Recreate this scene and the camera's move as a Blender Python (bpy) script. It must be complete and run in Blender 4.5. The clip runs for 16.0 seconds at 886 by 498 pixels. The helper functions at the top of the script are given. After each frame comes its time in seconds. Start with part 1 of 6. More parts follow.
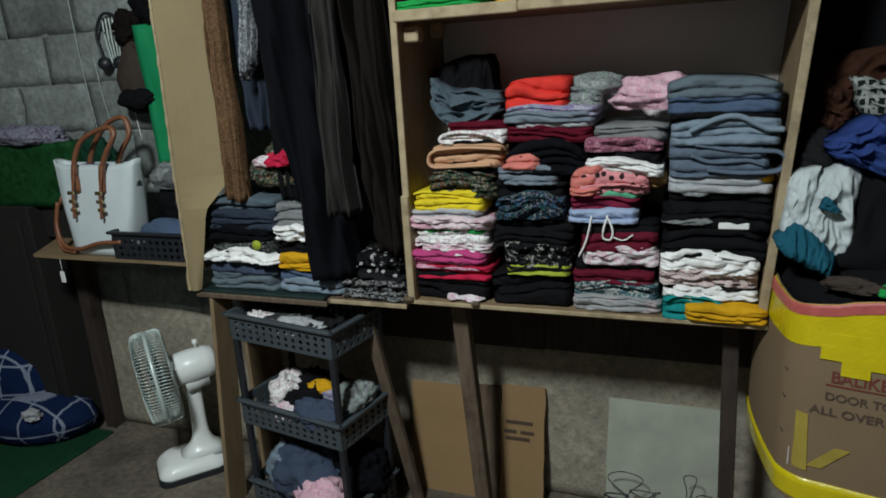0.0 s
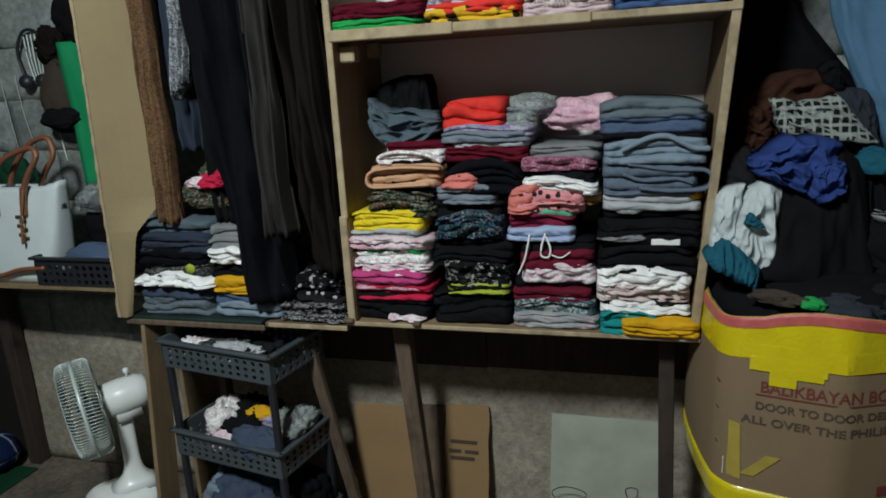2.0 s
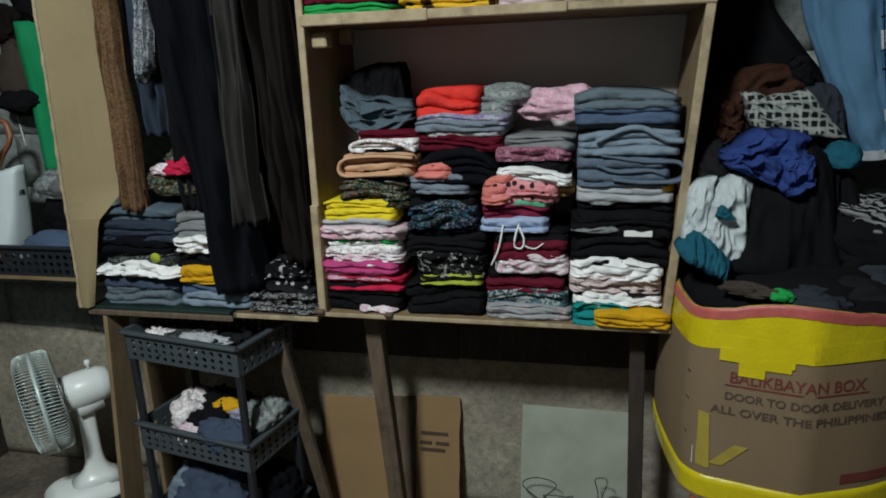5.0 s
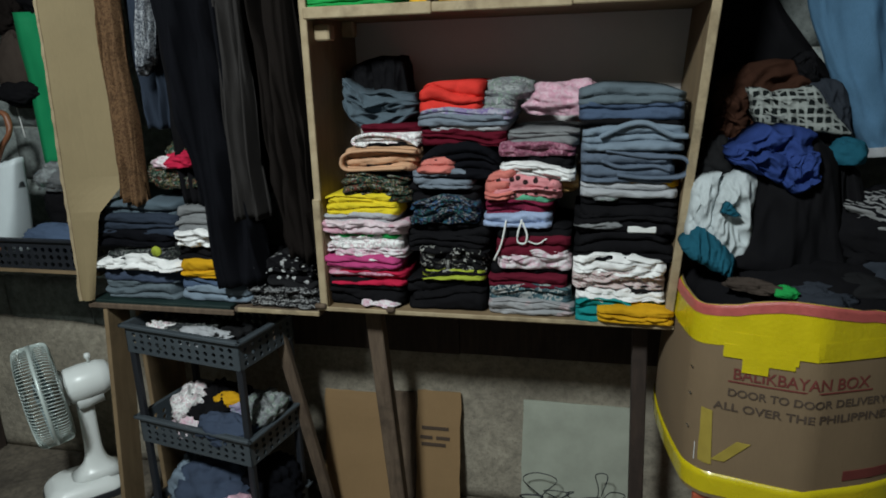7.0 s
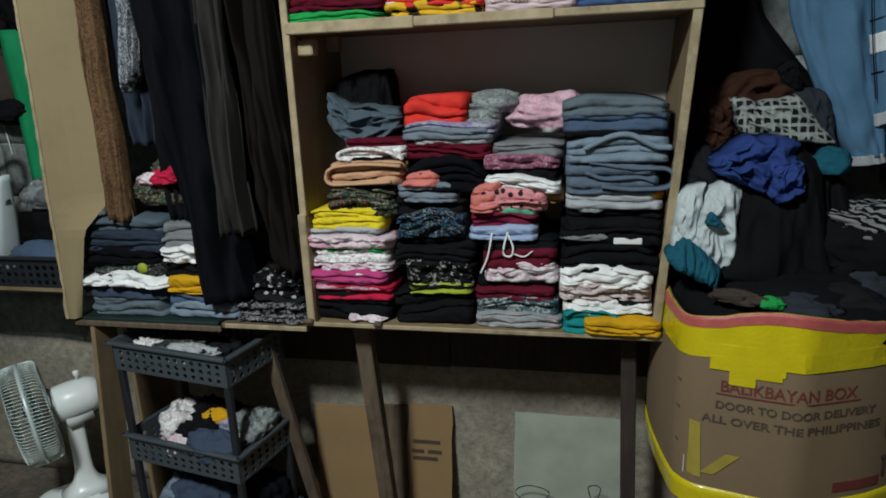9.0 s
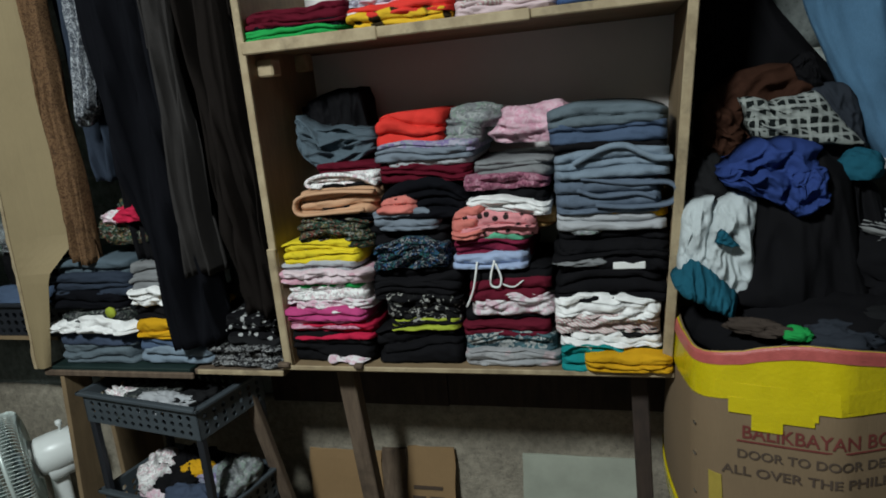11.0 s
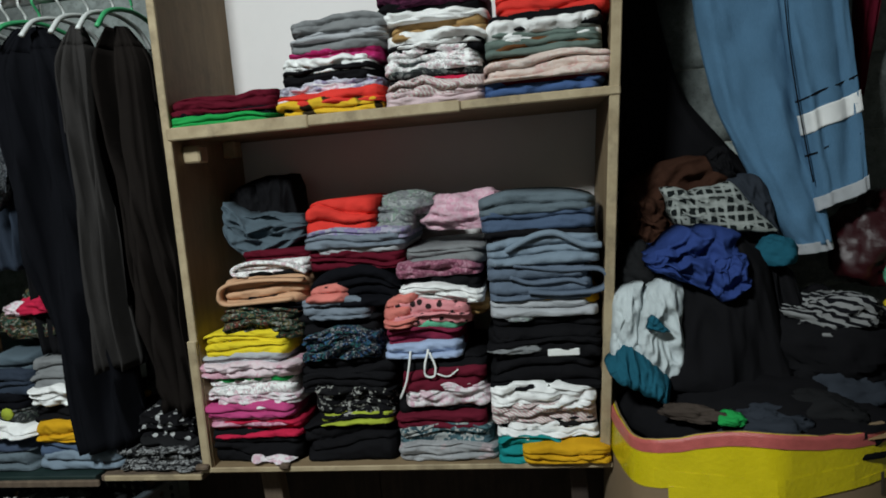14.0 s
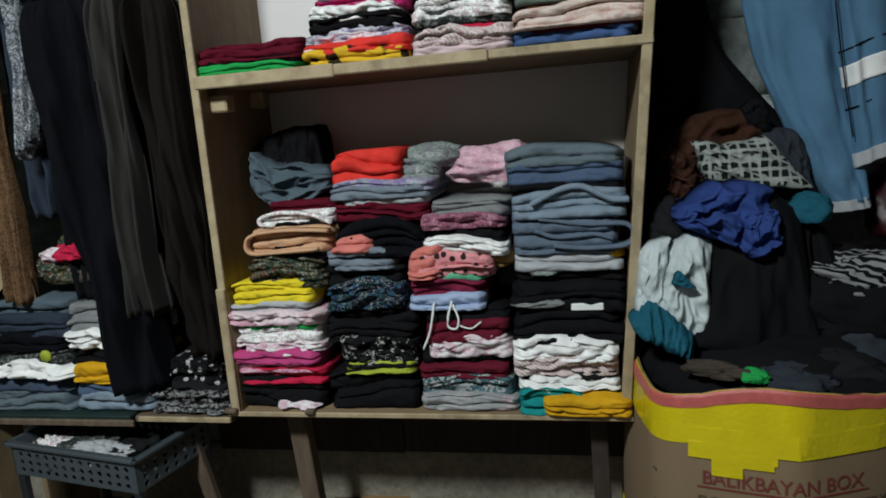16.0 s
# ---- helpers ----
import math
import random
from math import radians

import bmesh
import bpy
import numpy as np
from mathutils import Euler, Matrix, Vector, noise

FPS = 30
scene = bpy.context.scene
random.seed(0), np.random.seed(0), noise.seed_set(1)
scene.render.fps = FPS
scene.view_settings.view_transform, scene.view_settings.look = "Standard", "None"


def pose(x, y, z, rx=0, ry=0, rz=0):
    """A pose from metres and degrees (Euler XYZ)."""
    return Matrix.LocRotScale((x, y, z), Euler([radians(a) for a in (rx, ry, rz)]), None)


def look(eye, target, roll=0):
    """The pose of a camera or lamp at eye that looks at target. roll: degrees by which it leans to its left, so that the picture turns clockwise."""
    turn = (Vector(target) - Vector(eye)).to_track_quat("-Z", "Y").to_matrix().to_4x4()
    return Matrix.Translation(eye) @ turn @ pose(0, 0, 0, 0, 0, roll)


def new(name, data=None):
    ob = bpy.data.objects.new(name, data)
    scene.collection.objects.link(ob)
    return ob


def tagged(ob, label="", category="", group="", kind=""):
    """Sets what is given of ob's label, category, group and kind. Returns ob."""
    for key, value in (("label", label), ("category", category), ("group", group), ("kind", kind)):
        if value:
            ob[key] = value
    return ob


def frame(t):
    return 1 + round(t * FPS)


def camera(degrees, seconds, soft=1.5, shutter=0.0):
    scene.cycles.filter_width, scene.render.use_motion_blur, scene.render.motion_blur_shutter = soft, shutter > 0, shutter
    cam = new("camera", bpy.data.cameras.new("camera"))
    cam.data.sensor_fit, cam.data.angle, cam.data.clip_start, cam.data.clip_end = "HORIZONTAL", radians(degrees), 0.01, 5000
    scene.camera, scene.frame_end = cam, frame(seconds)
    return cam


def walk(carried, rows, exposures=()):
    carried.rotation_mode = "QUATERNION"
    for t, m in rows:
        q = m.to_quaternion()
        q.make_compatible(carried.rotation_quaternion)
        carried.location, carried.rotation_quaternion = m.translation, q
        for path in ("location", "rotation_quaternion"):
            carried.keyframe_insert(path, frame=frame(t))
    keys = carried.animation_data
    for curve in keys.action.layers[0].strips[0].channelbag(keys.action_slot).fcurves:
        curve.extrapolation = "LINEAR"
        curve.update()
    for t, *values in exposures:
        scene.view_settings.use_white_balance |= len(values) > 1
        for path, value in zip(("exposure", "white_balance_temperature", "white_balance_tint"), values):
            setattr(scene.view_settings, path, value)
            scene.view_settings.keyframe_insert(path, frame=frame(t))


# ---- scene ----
cam = camera(67.5, 16.0, soft=1.8)
PATH = [
    (0, (0.789, -1.76, 1.589), (0.1, 0.041, 1.054), -3.4),
    (0.5, (0.794, -1.757, 1.593), (0.19, 0.078, 1.076), -2.6),
    (1, (0.807, -1.75, 1.598), (0.261, 0.108, 1.098), -3.2),
    (1.5, (0.801, -1.751, 1.591), (0.297, 0.121, 1.1), -2.7),
    (2, (0.798, -1.748, 1.593), (0.268, 0.116, 1.1), -3.1),
    (2.5, (0.799, -1.737, 1.598), (0.291, 0.124, 1.072), -2.9),
    (3, (0.789, -1.748, 1.588), (0.246, 0.106, 1.07), -3.1),
    (3.5, (0.789, -1.753, 1.59), (0.244, 0.104, 1.083), -2.8),
    (4, (0.794, -1.744, 1.588), (0.287, 0.124, 1.085), -2.5),
    (6.5, (0.764, -1.731, 1.581), (0.352, 0.149, 1.037), -1.7),
    (7, (0.77, -1.73, 1.583), (0.336, 0.148, 1.047), -1.7),
    (7.5, (0.773, -1.733, 1.586), (0.338, 0.15, 1.07), -1.8),
    (8, (0.773, -1.735, 1.59), (0.341, 0.147, 1.067), -2.1),
    (8.5, (0.768, -1.716, 1.596), (0.419, 0.176, 1.049), -1.4),
    (9, (0.802, -1.711, 1.596), (0.371, 0.173, 1.082), -2.4),
    (11.5, (0.888, -1.451, 1.558), (0.369, 0.426, 1.102), -5.6),
    (12, (0.849, -1.426, 1.534), (0.388, 0.466, 1.076), -4.5),
    (12.5, (0.814, -1.447, 1.562), (0.456, 0.489, 1.207), -2.5),
    (13, (0.865, -1.453, 1.57), (0.491, 0.489, 1.267), -5.6),
    (13.5, (0.871, -1.469, 1.561), (0.539, 0.479, 1.253), -5.8),
    (14, (0.878, -1.476, 1.579), (0.567, 0.487, 1.354), -4.8),
    (14.5, (0.873, -1.467, 1.58), (0.565, 0.494, 1.333), -4.6),
    (15, (0.879, -1.471, 1.589), (0.469, 0.473, 1.356), -3.6),
    (15.5, (0.884, -1.482, 1.567), (0.426, 0.445, 1.286), -3.7),
    (16, (0.885, -1.473, 1.565), (0.484, 0.456, 1.222), -4.3),
]
walk(cam, [(t, look(eye, target, roll)) for t, eye, target, roll in PATH])

# ---- light ----
world = bpy.data.worlds.new("night")
scene.world = world
world.use_nodes = True
world.node_tree.nodes["Background"].inputs[0].default_value = (0.5, 0.6, 0.7, 1)
world.node_tree.nodes["Background"].inputs[1].default_value = 0.01
lamp_data = bpy.data.lights.new("ceiling_bulb", "AREA")
lamp_data.shape, lamp_data.size, lamp_data.energy, lamp_data.color = "DISK", 0.34, 81, (0.905, 1.0, 1.0)
lamp = new("ceiling_bulb", lamp_data)
lamp.matrix_world = look((0.0, -2.0, 2.9), (0.0, -1.0, 0))
scene.view_settings.exposure = 0.0


# ---- helpers for meshes ----
def part(name, bm, material, parent, label=""):
    """One mesh, given in world places, linked under a thing or a part."""
    base = Vector(parent.get("base", (0, 0, 0)))
    bmesh.ops.translate(bm, verts=bm.verts, vec=-base)
    me = bpy.data.meshes.new(name)
    bm.to_mesh(me)
    bm.free()
    me.materials.append(material)
    ob = new(name, me)
    ob.parent = parent
    ob["base"] = base
    if label:
        ob["label"] = label
    return ob


def thing(name, label, category, base, group=""):
    ob = new(name)
    ob.empty_display_size = 0.05
    ob.location = base
    ob["base"] = Vector(base)
    return tagged(ob, label, category, group)


def solid(name, bm, material, label="", category="", group="", kind=""):
    """A thing of one mesh; its origin is the middle of its base."""
    vs = [v.co for v in bm.verts]
    lo = Vector([min(v[i] for v in vs) for i in range(3)])
    hi = Vector([max(v[i] for v in vs) for i in range(3)])
    base = Vector(((lo.x + hi.x) / 2, (lo.y + hi.y) / 2, lo.z))
    bmesh.ops.translate(bm, verts=bm.verts, vec=-base)
    me = bpy.data.meshes.new(name)
    bm.to_mesh(me)
    bm.free()
    me.materials.append(material)
    ob = new(name, me)
    ob.location = base
    ob["base"] = base
    return tagged(ob, label, category, group, kind)


def box(lo, hi, bevel=0.002, bm=None, m=None, segments=1):
    own = bmesh.new()
    bmesh.ops.create_cube(own, size=1)
    for v in own.verts:
        v.co = Vector([lo[i] + (hi[i] - lo[i]) * (v.co[i] + 0.5) for i in range(3)])
    if bevel:
        bmesh.ops.bevel(own, geom=own.edges[:], offset=bevel, segments=segments, affect="EDGES", profile=0.5)
    if m is not None:
        bmesh.ops.transform(own, matrix=m, verts=own.verts)
    if bm is None:
        return own
    return join(bm, own)


def join(bm, other):
    me = bpy.data.meshes.new("tmp")
    other.to_mesh(me)
    other.free()
    bm.from_mesh(me)
    bpy.data.meshes.remove(me)
    return bm


def from_grid(rings, closed=True, caps=True, smooth=True):
    """Rings of points, skinned into one surface."""
    bm = bmesh.new()
    rows = [[bm.verts.new(p) for p in ring] for ring in rings]
    n = len(rows[0])
    for a, b in zip(rows, rows[1:]):
        for i in range(n if closed else n - 1):
            f = bm.faces.new((a[i], a[(i + 1) % n], b[(i + 1) % n], b[i]))
            f.smooth = smooth
    if caps and closed:
        for row in (rows[0], rows[-1]):
            f = bm.faces.new(row)
            f.smooth = smooth
    bmesh.ops.recalc_face_normals(bm, faces=bm.faces[:])
    return bm


def tube(points, radius, sides=8, bm=None, flat=1.0):
    """A round or flattened bar along points."""
    pts = [Vector(p) for p in points]
    rings = []
    for i, p in enumerate(pts):
        d = (pts[min(i + 1, len(pts) - 1)] - pts[max(i - 1, 0)]).normalized()
        side = d.cross(Vector((0, 0, 1)))
        if side.length < 0.05:
            side = d.cross(Vector((0, 1, 0)))
        side.normalize()
        up = side.cross(d)
        r = radius[i] if isinstance(radius, (list, tuple)) else radius
        rings.append([p + (side * math.cos(a) * r + up * math.sin(a) * r * flat) for a in [2 * math.pi * k / sides for k in range(sides)]])
    own = from_grid(rings)
    return own if bm is None else join(bm, own)


def arc(points, steps=6):
    """Smooth points along a Catmull-Rom path."""
    p = [Vector(q) for q in points]
    p = [p[0] * 2 - p[1]] + p + [p[-1] * 2 - p[-2]]
    out = []
    for i in range(1, len(p) - 2):
        a, b, c, d = p[i - 1:i + 3]
        for k in range(steps):
            t = k / steps
            out.append(0.5 * (2 * b + (c - a) * t + (2 * a - 5 * b + 4 * c - d) * t * t + (3 * b - a - 3 * c + d) * t ** 3))
    return out + [p[-2]]


def wob(x, y, z, s):
    return noise.noise(Vector((x, y, z + 17.3 * s)))


# ---- materials ----
def shader(name, rough=0.8, metal=0.0):
    mat = bpy.data.materials.new(name)
    mat.use_nodes = True
    nt = mat.node_tree
    b = nt.nodes["Principled BSDF"]
    b.inputs["Roughness"].default_value = rough
    b.inputs["Metallic"].default_value = metal
    return mat, nt, b


def node(nt, kind, **values):
    nd = nt.nodes.new(kind)
    for key, v in values.items():
        nd.inputs[key.replace("_", " ")].default_value = v
    return nd


def coords(nt, scale=(1, 1, 1)):
    tc = nt.nodes.new("ShaderNodeTexCoord")
    mp = nt.nodes.new("ShaderNodeMapping")
    mp.inputs["Scale"].default_value = scale
    nt.links.new(tc.outputs["Object"], mp.inputs["Vector"])
    return mp.outputs[0]


def mixed(nt, fac, a, b, blend="MIX"):
    mx = nt.nodes.new("ShaderNodeMix")
    mx.data_type, mx.blend_type = "RGBA", blend
    for sock, v in ((mx.inputs[0], fac), (mx.inputs[6], a), (mx.inputs[7], b)):
        if isinstance(v, (int, float)):
            sock.default_value = v
        elif isinstance(v, tuple):
            sock.default_value = (*v[:3], 1)
        else:
            nt.links.new(v, sock)
    return mx.outputs[2]


def ramp(nt, fac, stops, constant=False):
    r = nt.nodes.new("ShaderNodeValToRGB")
    if constant:
        r.color_ramp.interpolation = "CONSTANT"
    while len(r.color_ramp.elements) < len(stops):
        r.color_ramp.elements.new(0.5)
    for e, (pos, c) in zip(r.color_ramp.elements, stops):
        e.position, e.color = pos, (*c, 1) if isinstance(c, tuple) else (c, c, c, 1)
    nt.links.new(fac, r.inputs[0])
    return r.outputs[0]


def bump(nt, b, height, strength, dist=0.002):
    bp = node(nt, "ShaderNodeBump", Strength=strength, Distance=dist)
    nt.links.new(height, bp.inputs["Height"])
    nt.links.new(bp.outputs[0], b.inputs["Normal"])


def grain(nt, vec, scale, detail=4.0, rough=0.6):
    n = node(nt, "ShaderNodeTexNoise", Scale=scale, Detail=detail, Roughness=rough)
    nt.links.new(vec, n.inputs["Vector"])
    return n.outputs[0]


def cloth(name, colour, pattern="", inks=(), scale=60.0, rough=0.92):
    mat, nt, b = shader("cloth_" + name, rough)
    vec = coords(nt)
    base = mixed(nt, grain(nt, vec, 14, 5), tuple(c * 0.72 for c in colour), tuple(min(1, c * 1.2) for c in colour))
    if pattern == "print":
        vo = node(nt, "ShaderNodeTexVoronoi", Scale=scale * 1.7)
        warp = mixed(nt, 0.06, vec, grain_colour(nt, vec, 45))
        nt.links.new(warp, vo.inputs["Vector"])
        sep = nt.nodes.new("ShaderNodeSeparateColor")
        nt.links.new(vo.outputs["Color"], sep.inputs[0])
        stops = [(0.0, colour)] + [(0.35 + 0.65 * i / len(inks), c) for i, c in enumerate(inks)]
        base = mixed(nt, grain(nt, vec, 90, 4), ramp(nt, sep.outputs[0], stops, True), base)
    elif pattern == "dots":
        vo = node(nt, "ShaderNodeTexVoronoi", Scale=scale)
        nt.links.new(vec, vo.inputs["Vector"])
        base = mixed(nt, ramp(nt, vo.outputs["Distance"], [(0.0, 1.0), (0.32, 1.0), (0.38, 0.0)]), base, inks[0])
    elif pattern == "stripe":
        w = node(nt, "ShaderNodeTexWave", Scale=scale, Distortion=1.5, Detail=1.0)
        w.bands_direction = "DIAGONAL"
        nt.links.new(vec, w.inputs["Vector"])
        base = mixed(nt, ramp(nt, w.outputs[0], [(0.0, 0.0), (0.45, 0.0), (0.6, 1.0)]), base, inks[0])
    elif pattern == "plaid":
        thin = 0.982 if scale < 5 else 0.76
        for direction in ("X", "Z", "Y"):
            w = node(nt, "ShaderNodeTexWave", Scale=scale, Distortion=0.4 if scale < 5 else 1.6, Detail=1.0)
            w.bands_direction = direction
            nt.links.new(vec, w.inputs["Vector"])
            base = mixed(nt, ramp(nt, w.outputs[0], [(0.0, 0.0), (thin, 0.0), (thin + 0.012, 0.8)]), base, inks[0])
    nt.links.new(base, b.inputs["Base Color"])
    b.inputs["Specular IOR Level"].default_value = 0.04
    fine = mixed(nt, 0.3, mixed(nt, 0.45, grain(nt, vec, 20, 5), grain(nt, vec, 60, 4)), grain(nt, vec, 700, 2))
    bump(nt, b, fine, 0.7, 0.0045)
    return mat


def grain_colour(nt, vec, scale):
    n = node(nt, "ShaderNodeTexNoise", Scale=scale, Detail=2.0)
    nt.links.new(vec, n.inputs["Vector"])
    return n.outputs["Color"]


def denim(name, colour):
    mat, nt, b = shader("denim_" + name, 0.9)
    vec = coords(nt)
    wash = mixed(nt, grain(nt, vec, 9, 6), tuple(c * 0.6 for c in colour), tuple(min(1, c * 1.4) for c in colour))
    thread = mixed(nt, grain(nt, coords(nt, (1, 1, 0.15)), 600, 2), wash, tuple(min(1, c * 1.5 + 0.03) for c in colour))
    nt.links.new(mixed(nt, 0.5, wash, thread), b.inputs["Base Color"])
    b.inputs["Specular IOR Level"].default_value = 0.2
    bump(nt, b, mixed(nt, 0.5, grain(nt, vec, 60, 4), grain(nt, vec, 500, 2)), 0.6, 0.004)
    return mat


def wood(name, light, dark, along=(1, 8, 8), scale=6.0, rough=0.75, stains=0.5):
    mat, nt, b = shader("wood_" + name, rough)
    vec = coords(nt, along)
    g = grain(nt, vec, scale, 8, 0.65)
    col = mixed(nt, ramp(nt, g, [(0.3, 0.0), (0.7, 1.0)]), light, dark)
    spots = ramp(nt, grain(nt, coords(nt), 7, 6, 0.7), [(0.5, 0.0), (0.68, 1.0)])
    col = mixed(nt, mul(nt, spots, stains), col, tuple(c * 0.35 for c in dark))
    nt.links.new(col, b.inputs["Base Color"])
    bump(nt, b, g, 0.4, 0.002)
    return mat


def mul(nt, a, k):
    m = nt.nodes.new("ShaderNodeMath")
    m.operation = "MULTIPLY"
    nt.links.new(a, m.inputs[0])
    m.inputs[1].default_value = k
    return m.outputs[0]


def plain(name, colour, rough=0.5, metal=0.0, scale=30.0, vary=0.15, relief=0.15, coat=0.0):
    mat, nt, b = shader(name, rough, metal)
    vec = coords(nt)
    g = grain(nt, vec, scale, 6)
    nt.links.new(mixed(nt, g, tuple(c * (1 - vary) for c in colour), tuple(min(1, c * (1 + vary)) for c in colour)), b.inputs["Base Color"])
    rr = nt.nodes.new("ShaderNodeMapRange")
    rr.inputs["To Min"].default_value, rr.inputs["To Max"].default_value = max(0.05, rough - 0.12), min(1, rough + 0.12)
    nt.links.new(g, rr.inputs["Value"])
    nt.links.new(rr.outputs[0], b.inputs["Roughness"])
    if coat:
        b.inputs["Coat Weight"].default_value = coat
    bump(nt, b, grain(nt, vec, scale * 6, 4), relief, 0.002)
    return mat


def concrete(name, light, dark, relief=0.9, vary=True):
    mat, nt, b = shader("concrete_" + name, 0.95)
    tc = nt.nodes.new("ShaderNodeNewGeometry")
    vec = tc.outputs["Position"]
    big = grain(nt, vec, 2.2, 6, 0.65)
    small = grain(nt, vec, 38, 8, 0.7)
    col = mixed(nt, ramp(nt, big, [(0.32, 0.0), (0.7, 1.0)]), dark, light)
    col = mixed(nt, ramp(nt, small, [(0.35, 0.55), (0.6, 0.0)]), col, tuple(c * 0.45 for c in dark))
    pits = node(nt, "ShaderNodeTexVoronoi", Scale=75.0)
    nt.links.new(vec, pits.inputs["Vector"])
    hole = ramp(nt, pits.outputs["Distance"], [(0.05, 1.0), (0.22, 0.0)])
    col = mixed(nt, mul(nt, hole, 0.6), col, tuple(c * 0.25 for c in dark))
    if vary:
        info = nt.nodes.new("ShaderNodeObjectInfo")
        tone = ramp(nt, info.outputs["Random"], [(0.0, 0.72), (1.0, 1.15)])
        col = mixed(nt, 1.0, col, tone, "MULTIPLY")
    nt.links.new(col, b.inputs["Base Color"])
    bump(nt, b, mixed(nt, 0.5, small, grain(nt, vec, 9, 5)), relief, 0.012)
    return mat


def cardboard(name, colour, ribs=(0, 0, 1)):
    mat, nt, b = shader("cardboard_" + name, 0.8)
    vec = coords(nt)
    big = grain(nt, vec, 5, 6)
    col = mixed(nt, big, tuple(c * 0.72 for c in colour), tuple(c * 1.12 for c in colour))
    fibre = grain(nt, coords(nt, (30, 30, 3)), 14, 4)
    col = mixed(nt, 0.25, col, mixed(nt, fibre, tuple(c * 0.6 for c in colour), tuple(c * 1.3 for c in colour)))
    nt.links.new(col, b.inputs["Base Color"])
    bump(nt, b, mixed(nt, 0.5, fibre, grain(nt, vec, 12, 3)), 0.25, 0.004)
    return mat


